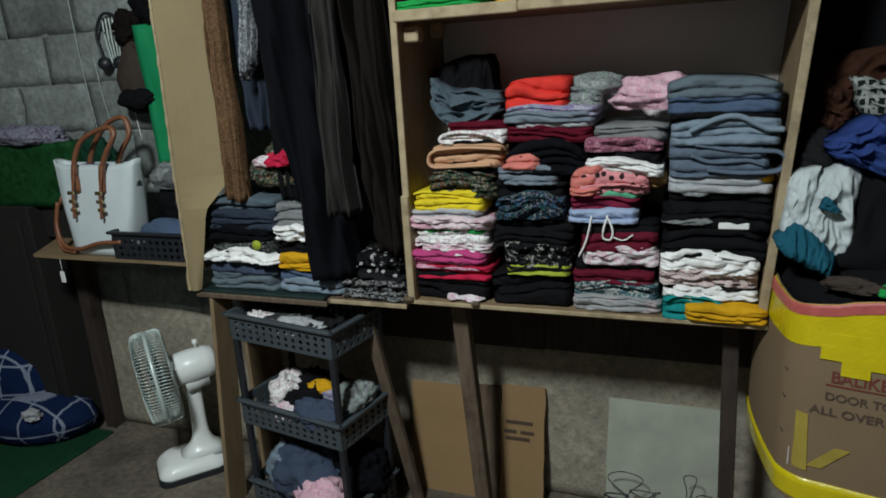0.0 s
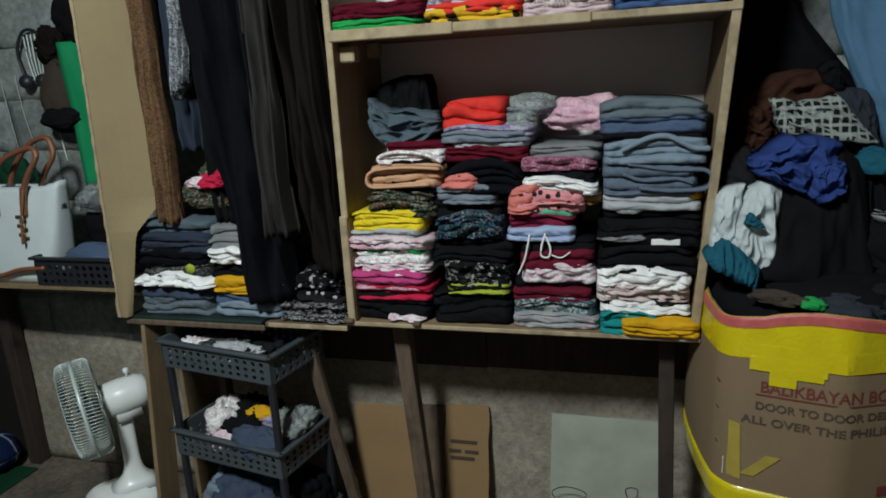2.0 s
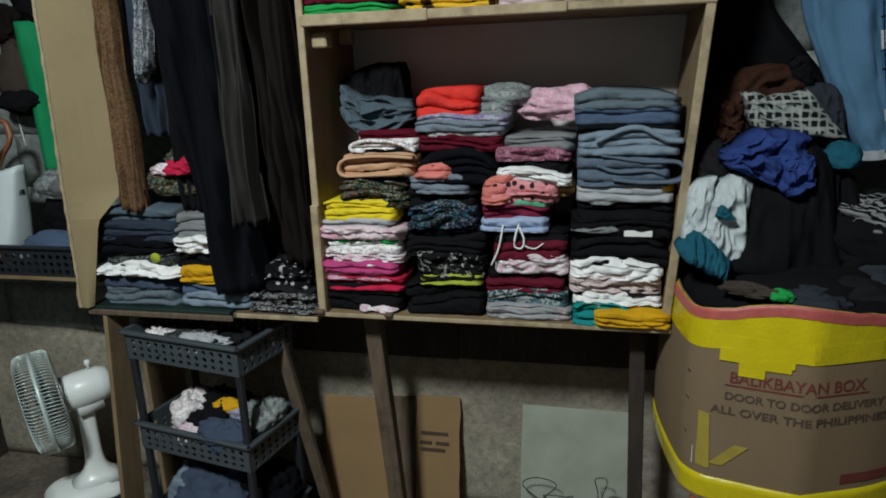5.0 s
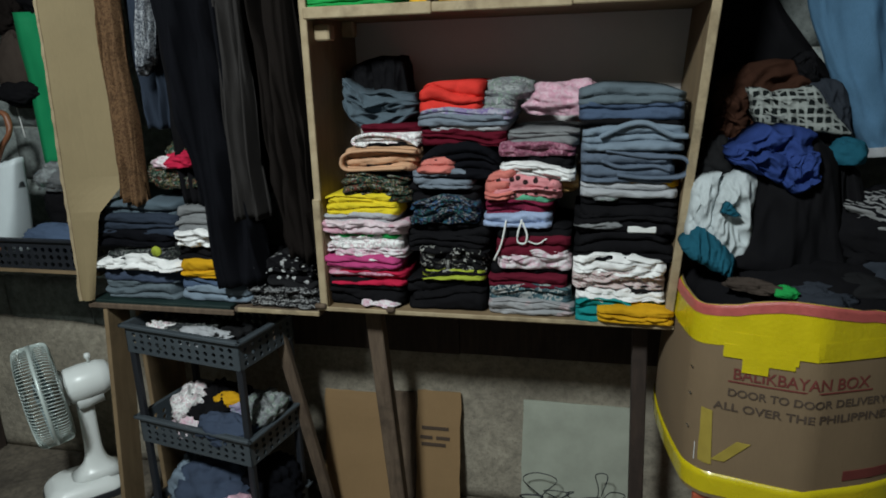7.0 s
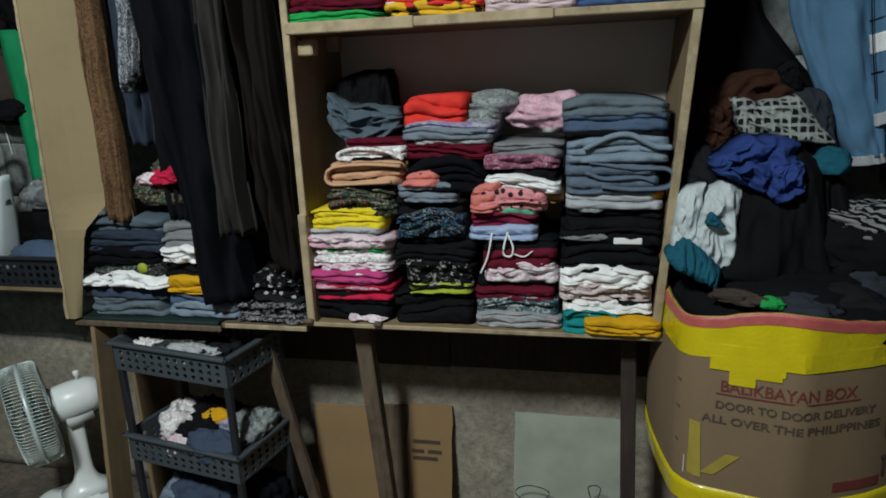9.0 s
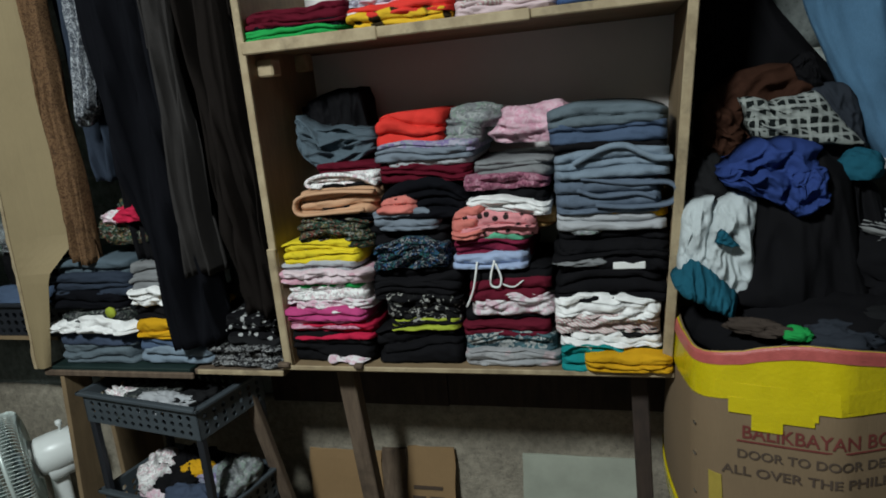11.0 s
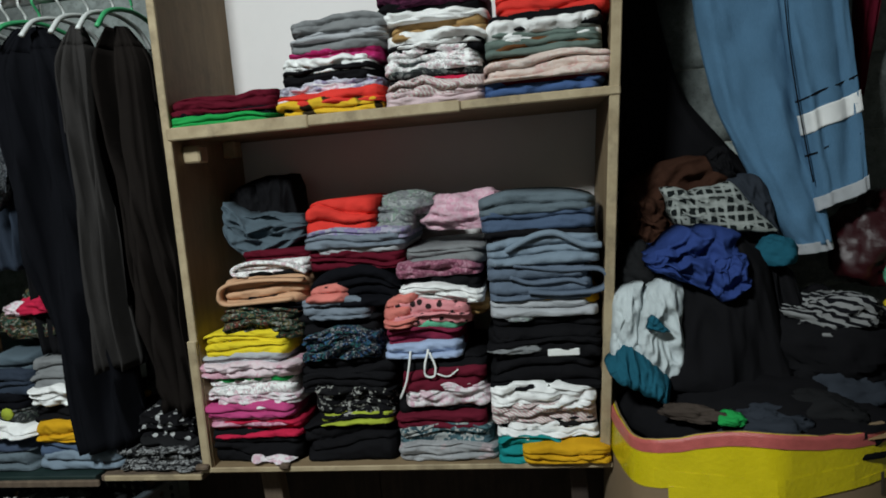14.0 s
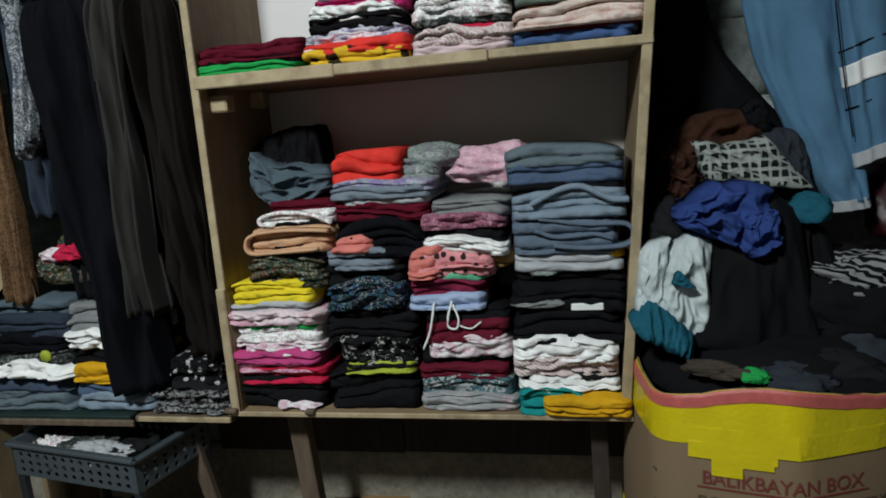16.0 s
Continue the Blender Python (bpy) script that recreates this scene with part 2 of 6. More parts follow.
BLACK, WHITE = (0.0085, 0.0082, 0.0094), (0.84, 0.83, 0.82)
MAROON, PINK, RED = (0.10, 0.008, 0.018), (0.62, 0.22, 0.30), (0.62, 0.03, 0.03)
CLOTH = {
    "maroon": cloth("maroon", MAROON), "burgundy": cloth("burgundy", (0.12, 0.012, 0.025)), "plum": cloth("plum", (0.19, 0.02, 0.05)),
    "black": cloth("black", BLACK), "charcoal": cloth("charcoal", (0.014, 0.014, 0.015)), "navy": cloth("navy", (0.0058, 0.0060, 0.0080)),
    "white": cloth("white", WHITE), "light_grey": cloth("light_grey", (0.40, 0.41, 0.43)), "grey": cloth("grey", (0.20, 0.205, 0.21)),
    "slate": cloth("slate", (0.17, 0.20, 0.24)), "peach": cloth("peach", (0.56, 0.33, 0.20)), "yellow": cloth("yellow", (0.72, 0.56, 0.03)),
    "yellow_dark": cloth("yellow_dark", (0.70, 0.42, 0.03), "dots", [(0.03, 0.02, 0.01)], 22), "green": cloth("green", (0.02, 0.30, 0.07)),
    "magenta": cloth("magenta", (0.46, 0.06, 0.19)), "crimson": cloth("crimson", (0.50, 0.02, 0.06)), "scarlet": cloth("scarlet", (0.68, 0.045, 0.035)),
    "coral": cloth("coral", (0.62, 0.19, 0.16)), "lime": cloth("lime", (0.36, 0.42, 0.05)), "tan": cloth("tan", (0.36, 0.22, 0.09)),
    "mint": cloth("mint", (0.12, 0.42, 0.26)), "pale_blue": cloth("pale_blue", (0.34, 0.42, 0.60)), "mustard": cloth("mustard", (0.62, 0.33, 0.015)),
    "teal": cloth("teal", (0.015, 0.25, 0.25)), "slate_dark": cloth("slate_dark", (0.03, 0.035, 0.045)), "petrol": cloth("petrol", (0.016, 0.095, 0.14)), "grey_blue": denim("grey_blue", (0.06, 0.085, 0.105)), "dark_green": cloth("dark_green", (0.012, 0.05, 0.03)), "brown": cloth("brown", (0.13, 0.055, 0.022)),
    "blue": cloth("blue", (0.06, 0.11, 0.25)), "grey_green": cloth("grey_green", (0.13, 0.17, 0.15)), "pale_pink": cloth("pale_pink", (0.62, 0.48, 0.50)),
    "pink": cloth("pink", PINK), "royal": cloth("royal", (0.030, 0.056, 0.20)), "dark_brown": cloth("dark_brown", (0.045, 0.02, 0.013)),
    "white_print": cloth("white_print", WHITE, "print", [(0.12, 0.1, 0.11), (0.45, 0.15, 0.22), (0.7, 0.68, 0.66)], 90),
    "floral": cloth("floral", (0.02, 0.03, 0.02), "print", [(0.28, 0.22, 0.10), (0.03, 0.04, 0.03), (0.05, 0.13, 0.10), (0.22, 0.05, 0.04), (0.4, 0.38, 0.33)], 95),
    "blue_floral": cloth("blue_floral", (0.012, 0.012, 0.02), "print", [(0.05, 0.14, 0.30), (0.4, 0.4, 0.4), (0.02, 0.02, 0.03), (0.03, 0.15, 0.14)], 95),
    "pink_white": cloth("pink_white", (0.66, 0.50, 0.54), "print", [(0.55, 0.2, 0.3), (0.68, 0.6, 0.62)], 14),
    "white_pink": cloth("white_pink", (0.70, 0.64, 0.66), "print", [(0.55, 0.2, 0.32), (0.72, 0.7, 0.7), (0.66, 0.4, 0.48)], 45),
    "pink_print": cloth("pink_print", (0.58, 0.26, 0.36), "print", [(0.66, 0.5, 0.55), (0.3, 0.06, 0.13), (0.6, 0.3, 0.4)], 70),
    "grey_print": cloth("grey_print", (0.22, 0.23, 0.24), "print", [(0.1, 0.11, 0.11), (0.4, 0.42, 0.4), (0.2, 0.3, 0.22)], 60),
    "lavender_print": cloth("lavender_print", (0.30, 0.27, 0.38), "print", [(0.16, 0.1, 0.3), (0.45, 0.45, 0.5), (0.2, 0.3, 0.3)], 40),
    "leopard": cloth("leopard", BLACK, "print", [(0.01, 0.01, 0.01), (0.012, 0.012, 0.012), (0.55, 0.54, 0.5), (0.02, 0.02, 0.02)], 60),
    "mauve_print": cloth("mauve_print", (0.28, 0.10, 0.15), "print", [(0.5, 0.3, 0.36), (0.1, 0.02, 0.05), (0.35, 0.15, 0.2)], 90),
    "pink_dots": cloth("pink_dots", (0.68, 0.27, 0.29), "dots", [(0.03, 0.02, 0.02)], 48),
    "burgundy_print": cloth("burgundy_print", (0.11, 0.012, 0.025), "dots", [(0.6, 0.55, 0.55)], 60),
    "teal_print": cloth("teal_print", (0.06, 0.11, 0.13), "print", [(0.6, 0.58, 0.55), (0.1, 0.2, 0.22), (0.62, 0.6, 0.56), (0.02, 0.03, 0.04)], 40),
    "grey_pink": cloth("grey_pink", (0.28, 0.28, 0.29), "print", [(0.55, 0.4, 0.42), (0.3, 0.31, 0.32), (0.4, 0.4, 0.41)], 18),
    "magenta_print": cloth("magenta_print", (0.40, 0.02, 0.12), "print", [(0.5, 0.06, 0.2), (0.35, 0.02, 0.1), (0.6, 0.35, 0.42)], 28),
    "purple_print": cloth("purple_print", (0.52, 0.50, 0.58), "print", [(0.12, 0.06, 0.22), (0.55, 0.54, 0.6), (0.07, 0.06, 0.08)], 26),
    "plum_print": cloth("plum_print", (0.05, 0.012, 0.03), "print", [(0.12, 0.03, 0.07), (0.03, 0.01, 0.02)], 60),
    "charcoal_print": cloth("charcoal_print", (0.03, 0.034, 0.036), "print", [(0.25, 0.25, 0.24), (0.02, 0.02, 0.02), (0.1, 0.12, 0.1)], 60),
    "white_stripe": cloth("white_stripe", (0.66, 0.63, 0.60), "stripe", [(0.50, 0.32, 0.33)], 60),
    "cream_print": cloth("cream_print", (0.66, 0.52, 0.46), "print", [(0.68, 0.58, 0.52), (0.62, 0.36, 0.34), (0.7, 0.62, 0.58)], 55),
    "dots_black": cloth("dots_black", BLACK, "dots", [(0.40, 0.40, 0.40)], 46),
    "silver_print": cloth("silver_print", (0.02, 0.02, 0.022), "print", [(0.5, 0.5, 0.5), (0.02, 0.02, 0.02), (0.3, 0.3, 0.3)], 85),
    "plaid_grey": cloth("plaid_grey", (0.012, 0.015, 0.015), "plaid", [(0.32, 0.34, 0.32)], 15),
    "plaid_blue": cloth("plaid_blue", (0.008, 0.018, 0.060), "plaid", [(0.26, 0.29, 0.38)], 2.4),
    "animal_brown": cloth("animal_brown", (0.15, 0.085, 0.045), "print", [(0.02, 0.01, 0.008), (0.19, 0.105, 0.055), (0.03, 0.018, 0.012)], 130),
    "sequin": cloth("sequin", (0.10, 0.11, 0.13), "print", [(0.6, 0.62, 0.64), (0.03, 0.03, 0.04), (0.45, 0.46, 0.48)], 120),
    "stripe_black": cloth("stripe_black", (0.008, 0.008, 0.01), "stripe", [(0.22, 0.22, 0.22)], 24),
    "acid_wash": cloth("acid_wash", (0.50, 0.54, 0.54), "print", [(0.58, 0.6, 0.6), (0.42, 0.46, 0.48), (0.24, 0.28, 0.3)], 22),
    "lilac_print": cloth("lilac_print", (0.2, 0.2, 0.26), "print", [(0.3, 0.3, 0.36), (0.08, 0.03, 0.08), (0.28, 0.28, 0.33)], 40),
    "pink_lace": cloth("pink_lace", (0.66, 0.40, 0.48), "print", [(0.7, 0.52, 0.58), (0.6, 0.28, 0.38), (0.7, 0.5, 0.56)], 65),
    "denim": denim("blue", (0.05, 0.078, 0.135)), "denim_light": denim("light", (0.155, 0.20, 0.25)), "denim_mid": denim("mid", (0.085, 0.112, 0.155)),
    "denim_grey": denim("grey", (0.088, 0.115, 0.135)), "denim_dark": denim("dark", (0.035, 0.05, 0.085)), "navy_denim": denim("ink", (0.014, 0.022, 0.038)), "denim_pale": denim("pale", (0.064, 0.145, 0.24)), "denim_acid": denim("acid", (0.42, 0.46, 0.47)),
    "brown_dark": cloth("brown_grey", (0.012, 0.0095, 0.0085)), "grey_dark": cloth("grey_dark", (0.034, 0.031, 0.030)), "brown_mid": cloth("brown_mid", (0.055, 0.042, 0.035)),
}
PLY = wood("plywood", (0.27, 0.19, 0.105), (0.18, 0.12, 0.065), (1, 6, 1), 5, 0.7, 0.35)
EDGE = wood("raw_edge", (0.44, 0.35, 0.22), (0.27, 0.20, 0.115), (2, 10, 2), 9, 0.75, 0.7)
OLD = wood("weathered", (0.15, 0.105, 0.07), (0.07, 0.045, 0.03), (8, 8, 1), 7, 0.85, 0.6)
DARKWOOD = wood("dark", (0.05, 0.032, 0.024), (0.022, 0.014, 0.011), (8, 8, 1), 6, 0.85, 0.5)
# Darker than the dark wood: the low cabinet's shade is in this colour.
SHADED_WOOD = wood("shaded_dark", (0.012, 0.009, 0.008), (0.006, 0.005, 0.0045), (8, 8, 1), 6, 0.85, 0.3)
BACK = plain("painted_backing", (0.76, 0.72, 0.71), 0.55, 0, 4, 0.12, 0.1)
GREENTOP = plain("green_cover", (0.010, 0.024, 0.022), 0.5, 0, 12, 0.3, 0.2)
CARD = cardboard("brown", (0.27, 0.165, 0.075))
CARD_PALE = cardboard("pale", (0.27, 0.205, 0.108))
CARD_GREY = cardboard("greyish", (0.21, 0.142, 0.08))
TAPE = plain("yellow_tape", (0.60, 0.48, 0.006), 0.28, 0, 18, 0.18, 0.7, 0.5)
TAPE_WORN = plain("worn_yellow_tape", (0.36, 0.27, 0.05), 0.4, 0, 25, 0.3, 0.35)
PINKTAPE = plain("pink_tape", (0.46, 0.10, 0.09), 0.4, 0, 60, 0.3, 0.5)
BLOCK = concrete("block", (0.38, 0.425, 0.405), (0.15, 0.165, 0.16))
MORTAR = concrete("mortar", (0.42, 0.44, 0.40), (0.2, 0.21, 0.19), 1.0, False)
FLOOR = concrete("floor", (0.25, 0.21, 0.16), (0.05, 0.04, 0.032), 0.8, False)
PLASTER = concrete("plaster", (0.47, 0.42, 0.33), (0.24, 0.21, 0.165), 1.0, False)
ROOM = concrete("render", (0.20, 0.205, 0.19), (0.11, 0.11, 0.10), 0.5, False)
CEIL = plain("ceiling_boards", (0.13, 0.115, 0.09), 0.8, 0, 3, 0.2, 0.2)
FANWHITE = plain("white_plastic", (0.82, 0.85, 0.83), 0.32, 0, 12, 0.05, 0.03)
FANWIRE = plain("grey_wire", (0.60, 0.68, 0.65), 0.35, 0.2, 20, 0.1, 0.05)
FANBLADE = plain("clear_blue_plastic", (0.32, 0.40, 0.42), 0.25, 0, 12, 0.05, 0.03)
DARKPLASTIC = plain("dark_plastic", (0.016, 0.018, 0.023), 0.45, 0, 25, 0.12, 0.1)
GREYPLASTIC = plain("grey_plastic", (0.056, 0.068, 0.078), 0.42, 0, 20, 0.12, 0.1)
LEATHER = plain("brown_leather", (0.20, 0.075, 0.035), 0.45, 0, 40, 0.3, 0.3)
BAGWHITE = plain("white_leather", (0.58, 0.64, 0.66), 0.5, 0, 18, 0.07, 0.15)
BRASS = plain("brass", (0.70, 0.55, 0.32), 0.28, 1.0)
STEEL = plain("steel", (0.5, 0.5, 0.5), 0.35, 1.0)
GREENBAG = cloth("green_leaf", (0.012, 0.06, 0.018), "print", [(0.02, 0.09, 0.035), (0.006, 0.03, 0.012), (0.015, 0.075, 0.025)], 26, 0.5)
GREENSHEET = plain("bright_green_sheet", (0.008, 0.25, 0.095), 0.5, 0, 9, 0.2, 0.2)
MAT_GREEN = cloth("green_mat", (0.012, 0.05, 0.026))
INK_RED = plain("red_ink", (0.15, 0.03, 0.024), 0.7)
INK_DARK = plain("dark_ink", (0.075, 0.05, 0.035), 0.7)
PAPER = plain("white_paper", (0.75, 0.75, 0.73), 0.6)
BOARDPALE = plain("pale_sheet", (0.33, 0.35, 0.29), 0.6, 0, 8, 0.35, 0.2)
REDBAG = plain("red_film", (0.03, 0.003, 0.005), 0.45, 0, 30, 0.3, 0.3)
ORANGE = plain("orange_plastic", (0.42, 0.09, 0.045), 0.4, 0, 20, 0.15, 0.1)
film_mat, film_nt, film_b = shader("clear_film", 0.12)
film_b.inputs["Base Color"].default_value = (0.75, 0.78, 0.8, 1)
film_b.inputs["Transmission Weight"].default_value = 0.85
film_b.inputs["IOR"].default_value = 1.2

# ---- setting ----
WALL_Y, ROOM_L, ROOM_R, ROOM_B, TOP = 0.42, -3.2, 2.5, -3.0, 3.15
solid("floor", box((ROOM_L, ROOM_B, -0.12), (ROOM_R, WALL_Y + 0.2, 0.0), 0), FLOOR, "bare stained concrete floor", "floor", kind="structure")
solid("ceiling", box((ROOM_L, ROOM_B, TOP), (ROOM_R, WALL_Y + 0.2, TOP + 0.1), 0), CEIL, "plain brown board ceiling", "ceiling", kind="structure")
solid("wall_west", box((ROOM_L - 0.15, ROOM_B, 0), (ROOM_L, WALL_Y + 0.2, TOP), 0), ROOM, "rough grey rendered wall", "wall", kind="structure")
solid("wall_east", box((ROOM_R, ROOM_B, 0), (ROOM_R + 0.15, WALL_Y + 0.2, TOP), 0), ROOM, "rough grey rendered wall", "wall", kind="structure")
solid("wall_south", box((ROOM_L - 0.15, ROOM_B - 0.15, 0), (ROOM_R + 0.15, ROOM_B, TOP), 0), ROOM, "rough grey rendered wall", "wall", kind="structure")
wall = solid("wall_north", box((ROOM_L, WALL_Y + 0.004, 0), (ROOM_R, WALL_Y + 0.2, TOP), 0), MORTAR,
             "unplastered grey concrete block wall with rough mortar joints", "wall", kind="structure")


# ---- folded clothes ----
count = [0]
KIND = {"shirt": "shirt", "blouse": "blouse", "trousers": "trousers", "jeans": "jeans", "towel": "towel"}


def fold_mesh(x0, x1, z0, z1, yf, depth, seed, layers, mess):
    """A folded garment: thin layers of uneven thickness, each with its own rounded front and ends."""
    h, nu, npf = z1 - z0, 60, 8
    lean, hump = 0.55 * wob(0.4, 3.3, 0.6, seed), 0.08 + 0.5 * abs(wob(2.4, 1.3, 0.1, seed))
    shift = [(0.030 * wob(k * 2.3, 0.5, 0.2, seed), 0.030 * wob(k * 3.1, 7.5, 0.2, seed), 0.022 * wob(k * 1.9, 4.1, 0.7, seed)) for k in range(layers)]

    def levels(x):
        u = (x - x0) / (x1 - x0)
        end = abs(2 * u - 1)
        full = h * (1 + 0.04 - hump * end ** 3 + lean * (u - 0.5))
        w = [max(0.2, 1 + 1.6 * wob(x * 5, k * 2.9, 0.3, seed)) for k in range(layers)]
        total, z, out = sum(w), z0, [z0]
        for a in w:
            z += full * a / total
            out.append(z)
        return out

    rings = []
    for i in range(nu):
        g = 2 * i / (nu - 1) - 1
        u = 0.5 + 0.5 * math.copysign(abs(g) ** 0.7, g)
        x, end = x0 + (x1 - x0) * u, abs(2 * u - 1)
        lv = levels(x)
        ring = []
        for k in range(layers):
            mid, t = (lv[k] + lv[k + 1]) / 2, (lv[k + 1] - lv[k]) * 0.98
            r = min(0.5 * t, 0.013)
            out = max(0.0, (x0 + max(0.0, shift[k][0]) + 0.02 - x) / 0.02, (x - x1 + max(0.0, shift[k][1]) + 0.02) / 0.02)
            for j in range(npf):
                q = 2 * j / (npf - 1) - 1
                z = mid + t * 0.5 * q
                y = yf + shift[k][2] + r * (1 - math.sqrt(max(0.0, 1 - q * q))) + 0.020 * min(1.8, out) ** 2.5
                y += mess * (0.9 * wob(x * 8, z * 25, 3, seed) + 0.8 * (0.4 - 2 * abs(wob(x * 15, z * 38, 4, seed))) + 0.5 * (0.3 - 2 * abs(wob(x * 34 + z * 40, z * 80, 11, seed))))
                rise = mess * (0.9 * wob(x * 9, z * 6, 1, seed) + 0.45 * wob(x * 26, z * 9, 2, seed)) * min(1.0, (z - z0) / 0.02)
                ring.append((x, y, z + rise))
        ring.append((x, yf + depth, lv[-1]))
        ring.append((x, yf + depth, lv[0]))
        rings.append(ring)
    return from_grid(rings)


def fold(colour, kind, x0, x1, z0, z1, yf):
    count[0] += 1
    h = z1 - z0
    thick = 0.021 if kind == "jeans" else 0.024 if kind in ("towel", "trousers") else 0.016
    layers = max(1, min(6, round(h / thick)))
    rumpled = kind == "blouse" or colour in ("white", "white_stripe", "pink_white", "white_pink", "pink_lace", "silver_print", "floral", "blue_floral")
    mess = 0.020 if rumpled else 0.009 if kind == "shirt" else 0.0065
    bm = fold_mesh(x0, x1, z0 - 0.002, z1 + 0.002, yf - 0.018, 0.25 if z0 > 1.0 else 0.27, count[0], layers, mess)
    word = colour.replace("slate_dark", "slate").replace("_", " ").replace("print", "patterned").replace("denim", "denim").replace("dots", "dotted")
    where = "upper shelf" if z0 > 1.68 else "shelf" if x0 > -0.02 else "side table"
    name = "folded_jeans" if kind == "jeans" else "folded_" + kind
    return solid(name, bm, CLOTH[colour], f"{word} {KIND[kind]} folded in a pile on the {where}", kind if kind != "blouse" else "shirt", "folded clothes in piles")



# ---- cabinet ----
cab = thing("shelf_cabinet", "homemade open plywood shelf cabinet with raw edges, full of clothes", "shelf", (0.52, 0.18, 0.87))
LEAN = 0.079


def lean_panel(bm):
    for v in bm.verts:
        v.co.x += (v.co.z - 1.71) * LEAN
    return bm


part("side_panel", box((0.002, 0.006, 0.885), (0.018, 0.385, 2.45), 0.001), PLY, cab)
part("side_panel", lean_panel(box((1.030, 0.006, 0.885), (1.047, 0.385, 2.45), 0.001)), PLY, cab)
part("edge_strip", box((0.0, -0.006, 1.22), (0.020, 0.006, 2.45), 0.002), EDGE, cab, "raw pale wooden edge strip")
part("edge_strip", box((-0.006, -0.009, 0.89), (0.017, 0.006, 1.225), 0.003), EDGE, cab, "raw pale wooden edge strip")
part("edge_strip", lean_panel(box((1.028, -0.006, 0.89), (1.050, 0.006, 2.45), 0.002)), EDGE, cab, "raw pale wooden edge strip")
part("back_panel", box((0.018, 0.37, 0.885), (1.03, 0.38, 2.45), 0), BACK, cab, "white painted backing sheet")
part("shelf_board", box((0.018, 0.004, 1.716), (1.028, 0.37, 1.734), 0.001), PLY, cab)
for i, (a, b) in enumerate(((0.012, 0.36), (0.361, 0.71), (0.711, 1.052))):
    part("front_batten", box((a, -0.010 - 0.002 * (i % 2), 1.708 + 0.003 * i), (b, 0.004, 1.738 - 0.002 * i), 0.003), EDGE, cab, "knotty raw wooden batten")
part("shelf_board", box((0.018, -0.004, 0.885), (0.985, 0.37, 0.899), 0.002), PLY, cab)
part("front_batten", box((-0.01, -0.010, 0.889), (0.992, -0.004, 0.902), 0.002), EDGE, cab, "thin raw wooden edge batten")
part("top_board", box((0.018, 0.006, 2.43), (1.085, 0.37, 2.448), 0.001), PLY, cab)
part("cleat", box((0.018, 0.04, 1.655), (0.062, 0.085, 1.697), 0.004), EDGE, cab, "small raw wooden cleat")
part("cleat", box((0.018, 0.25, 1.67), (0.055, 0.29, 1.716), 0.004), EDGE, cab, "small raw wooden cleat")
for a, b in ((-0.02, 0.015), (0.20, 0.225)):
    part("nailed_block", box((a, -0.022, 0.899), (b, -0.004, 0.913), 0.004), OLD, cab)

# ---- side table beside the cabinet, with its board legs ----
table = thing("side_table", "makeshift wooden table with a dark green covered top", "table", (-0.4, 0.15, 0.0))
part("tabletop", box((-0.80, -0.015, 0.872), (-0.30, 0.385, 0.888), 0.002), GREENTOP, table, "dark green covered board")
part("tabletop", box((-0.296, 0.0, 0.866), (-0.012, 0.385, 0.882), 0.002), OLD, table)
part("front_batten", box((-0.80, -0.026, 0.862), (-0.285, -0.015, 0.880), 0.003), OLD, table)
part("front_batten", box((-0.28, -0.010, 0.870), (-0.012, 0.0, 0.884), 0.002), EDGE, table)
bm = box((-0.752, -0.02, 0.0), (-0.736, 0.085, 0.862), 0.002)
for v in bm.verts:
    v.co += Vector((-0.062, -0.015, 0)) * (1 - v.co.z / 0.862)
part("side_board", bm, PLY, table)
part("side_board", box((-0.75, 0.12, 0.0), (-0.733, 0.32, 0.86), 0.002), PLY, table)


def plank(a, b, w, d, bm=None):
    """A bar of section w by d between two points."""
    a, b = Vector(a), Vector(b)
    z = (b - a).normalized()
    x = Vector((1, 0, 0)).cross(z).cross(z).normalized() * -1
    y = z.cross(x)
    m = Matrix((x, y, z)).transposed().to_4x4()
    m.translation = a
    return box((-w / 2, -d / 2, 0), (w / 2, d / 2, (b - a).length), 0.003, bm, m)


part("strut", plank((-0.12, 0.21, 0.003), (-0.228, 0.10, 0.866), 0.04, 0.025), OLD, table, "slanting weathered plank")
part("leg", plank((0.175, 0.13, 0.0), (0.118, 0.11, 0.885), 0.05, 0.045), OLD, table, "weathered grey post")
part("leg", plank((0.935, 0.12, 0.0), (0.915, 0.12, 0.885), 0.042, 0.045), DARKWOOD, table, "dark brown post")

# ---- wardrobe side and rod ----
divider = thing("cardboard_divider", "upright sheet of brown cardboard closing the side of the hanging clothes", "cardboard", (-0.79, 0.12, 0.89))
def sheet_ends(z):
    """Front and back corner of the sheet at height z; its lower part is torn narrower."""
    k = min(1.0, max(0.0, (z - 1.17) / 0.10))
    front = Vector((-0.806 + 0.032 * (z - 0.89) + 0.005 * wob(z * 9, 0, 0, 3), -0.035 + 0.004 * wob(z * 6, 2, 0, 3), z))
    back = Vector((-0.774 + 0.24 * (min(z, 1.17) - 0.89) + 0.07 * k, -0.02 + 0.065 * k, z))
    return front, back


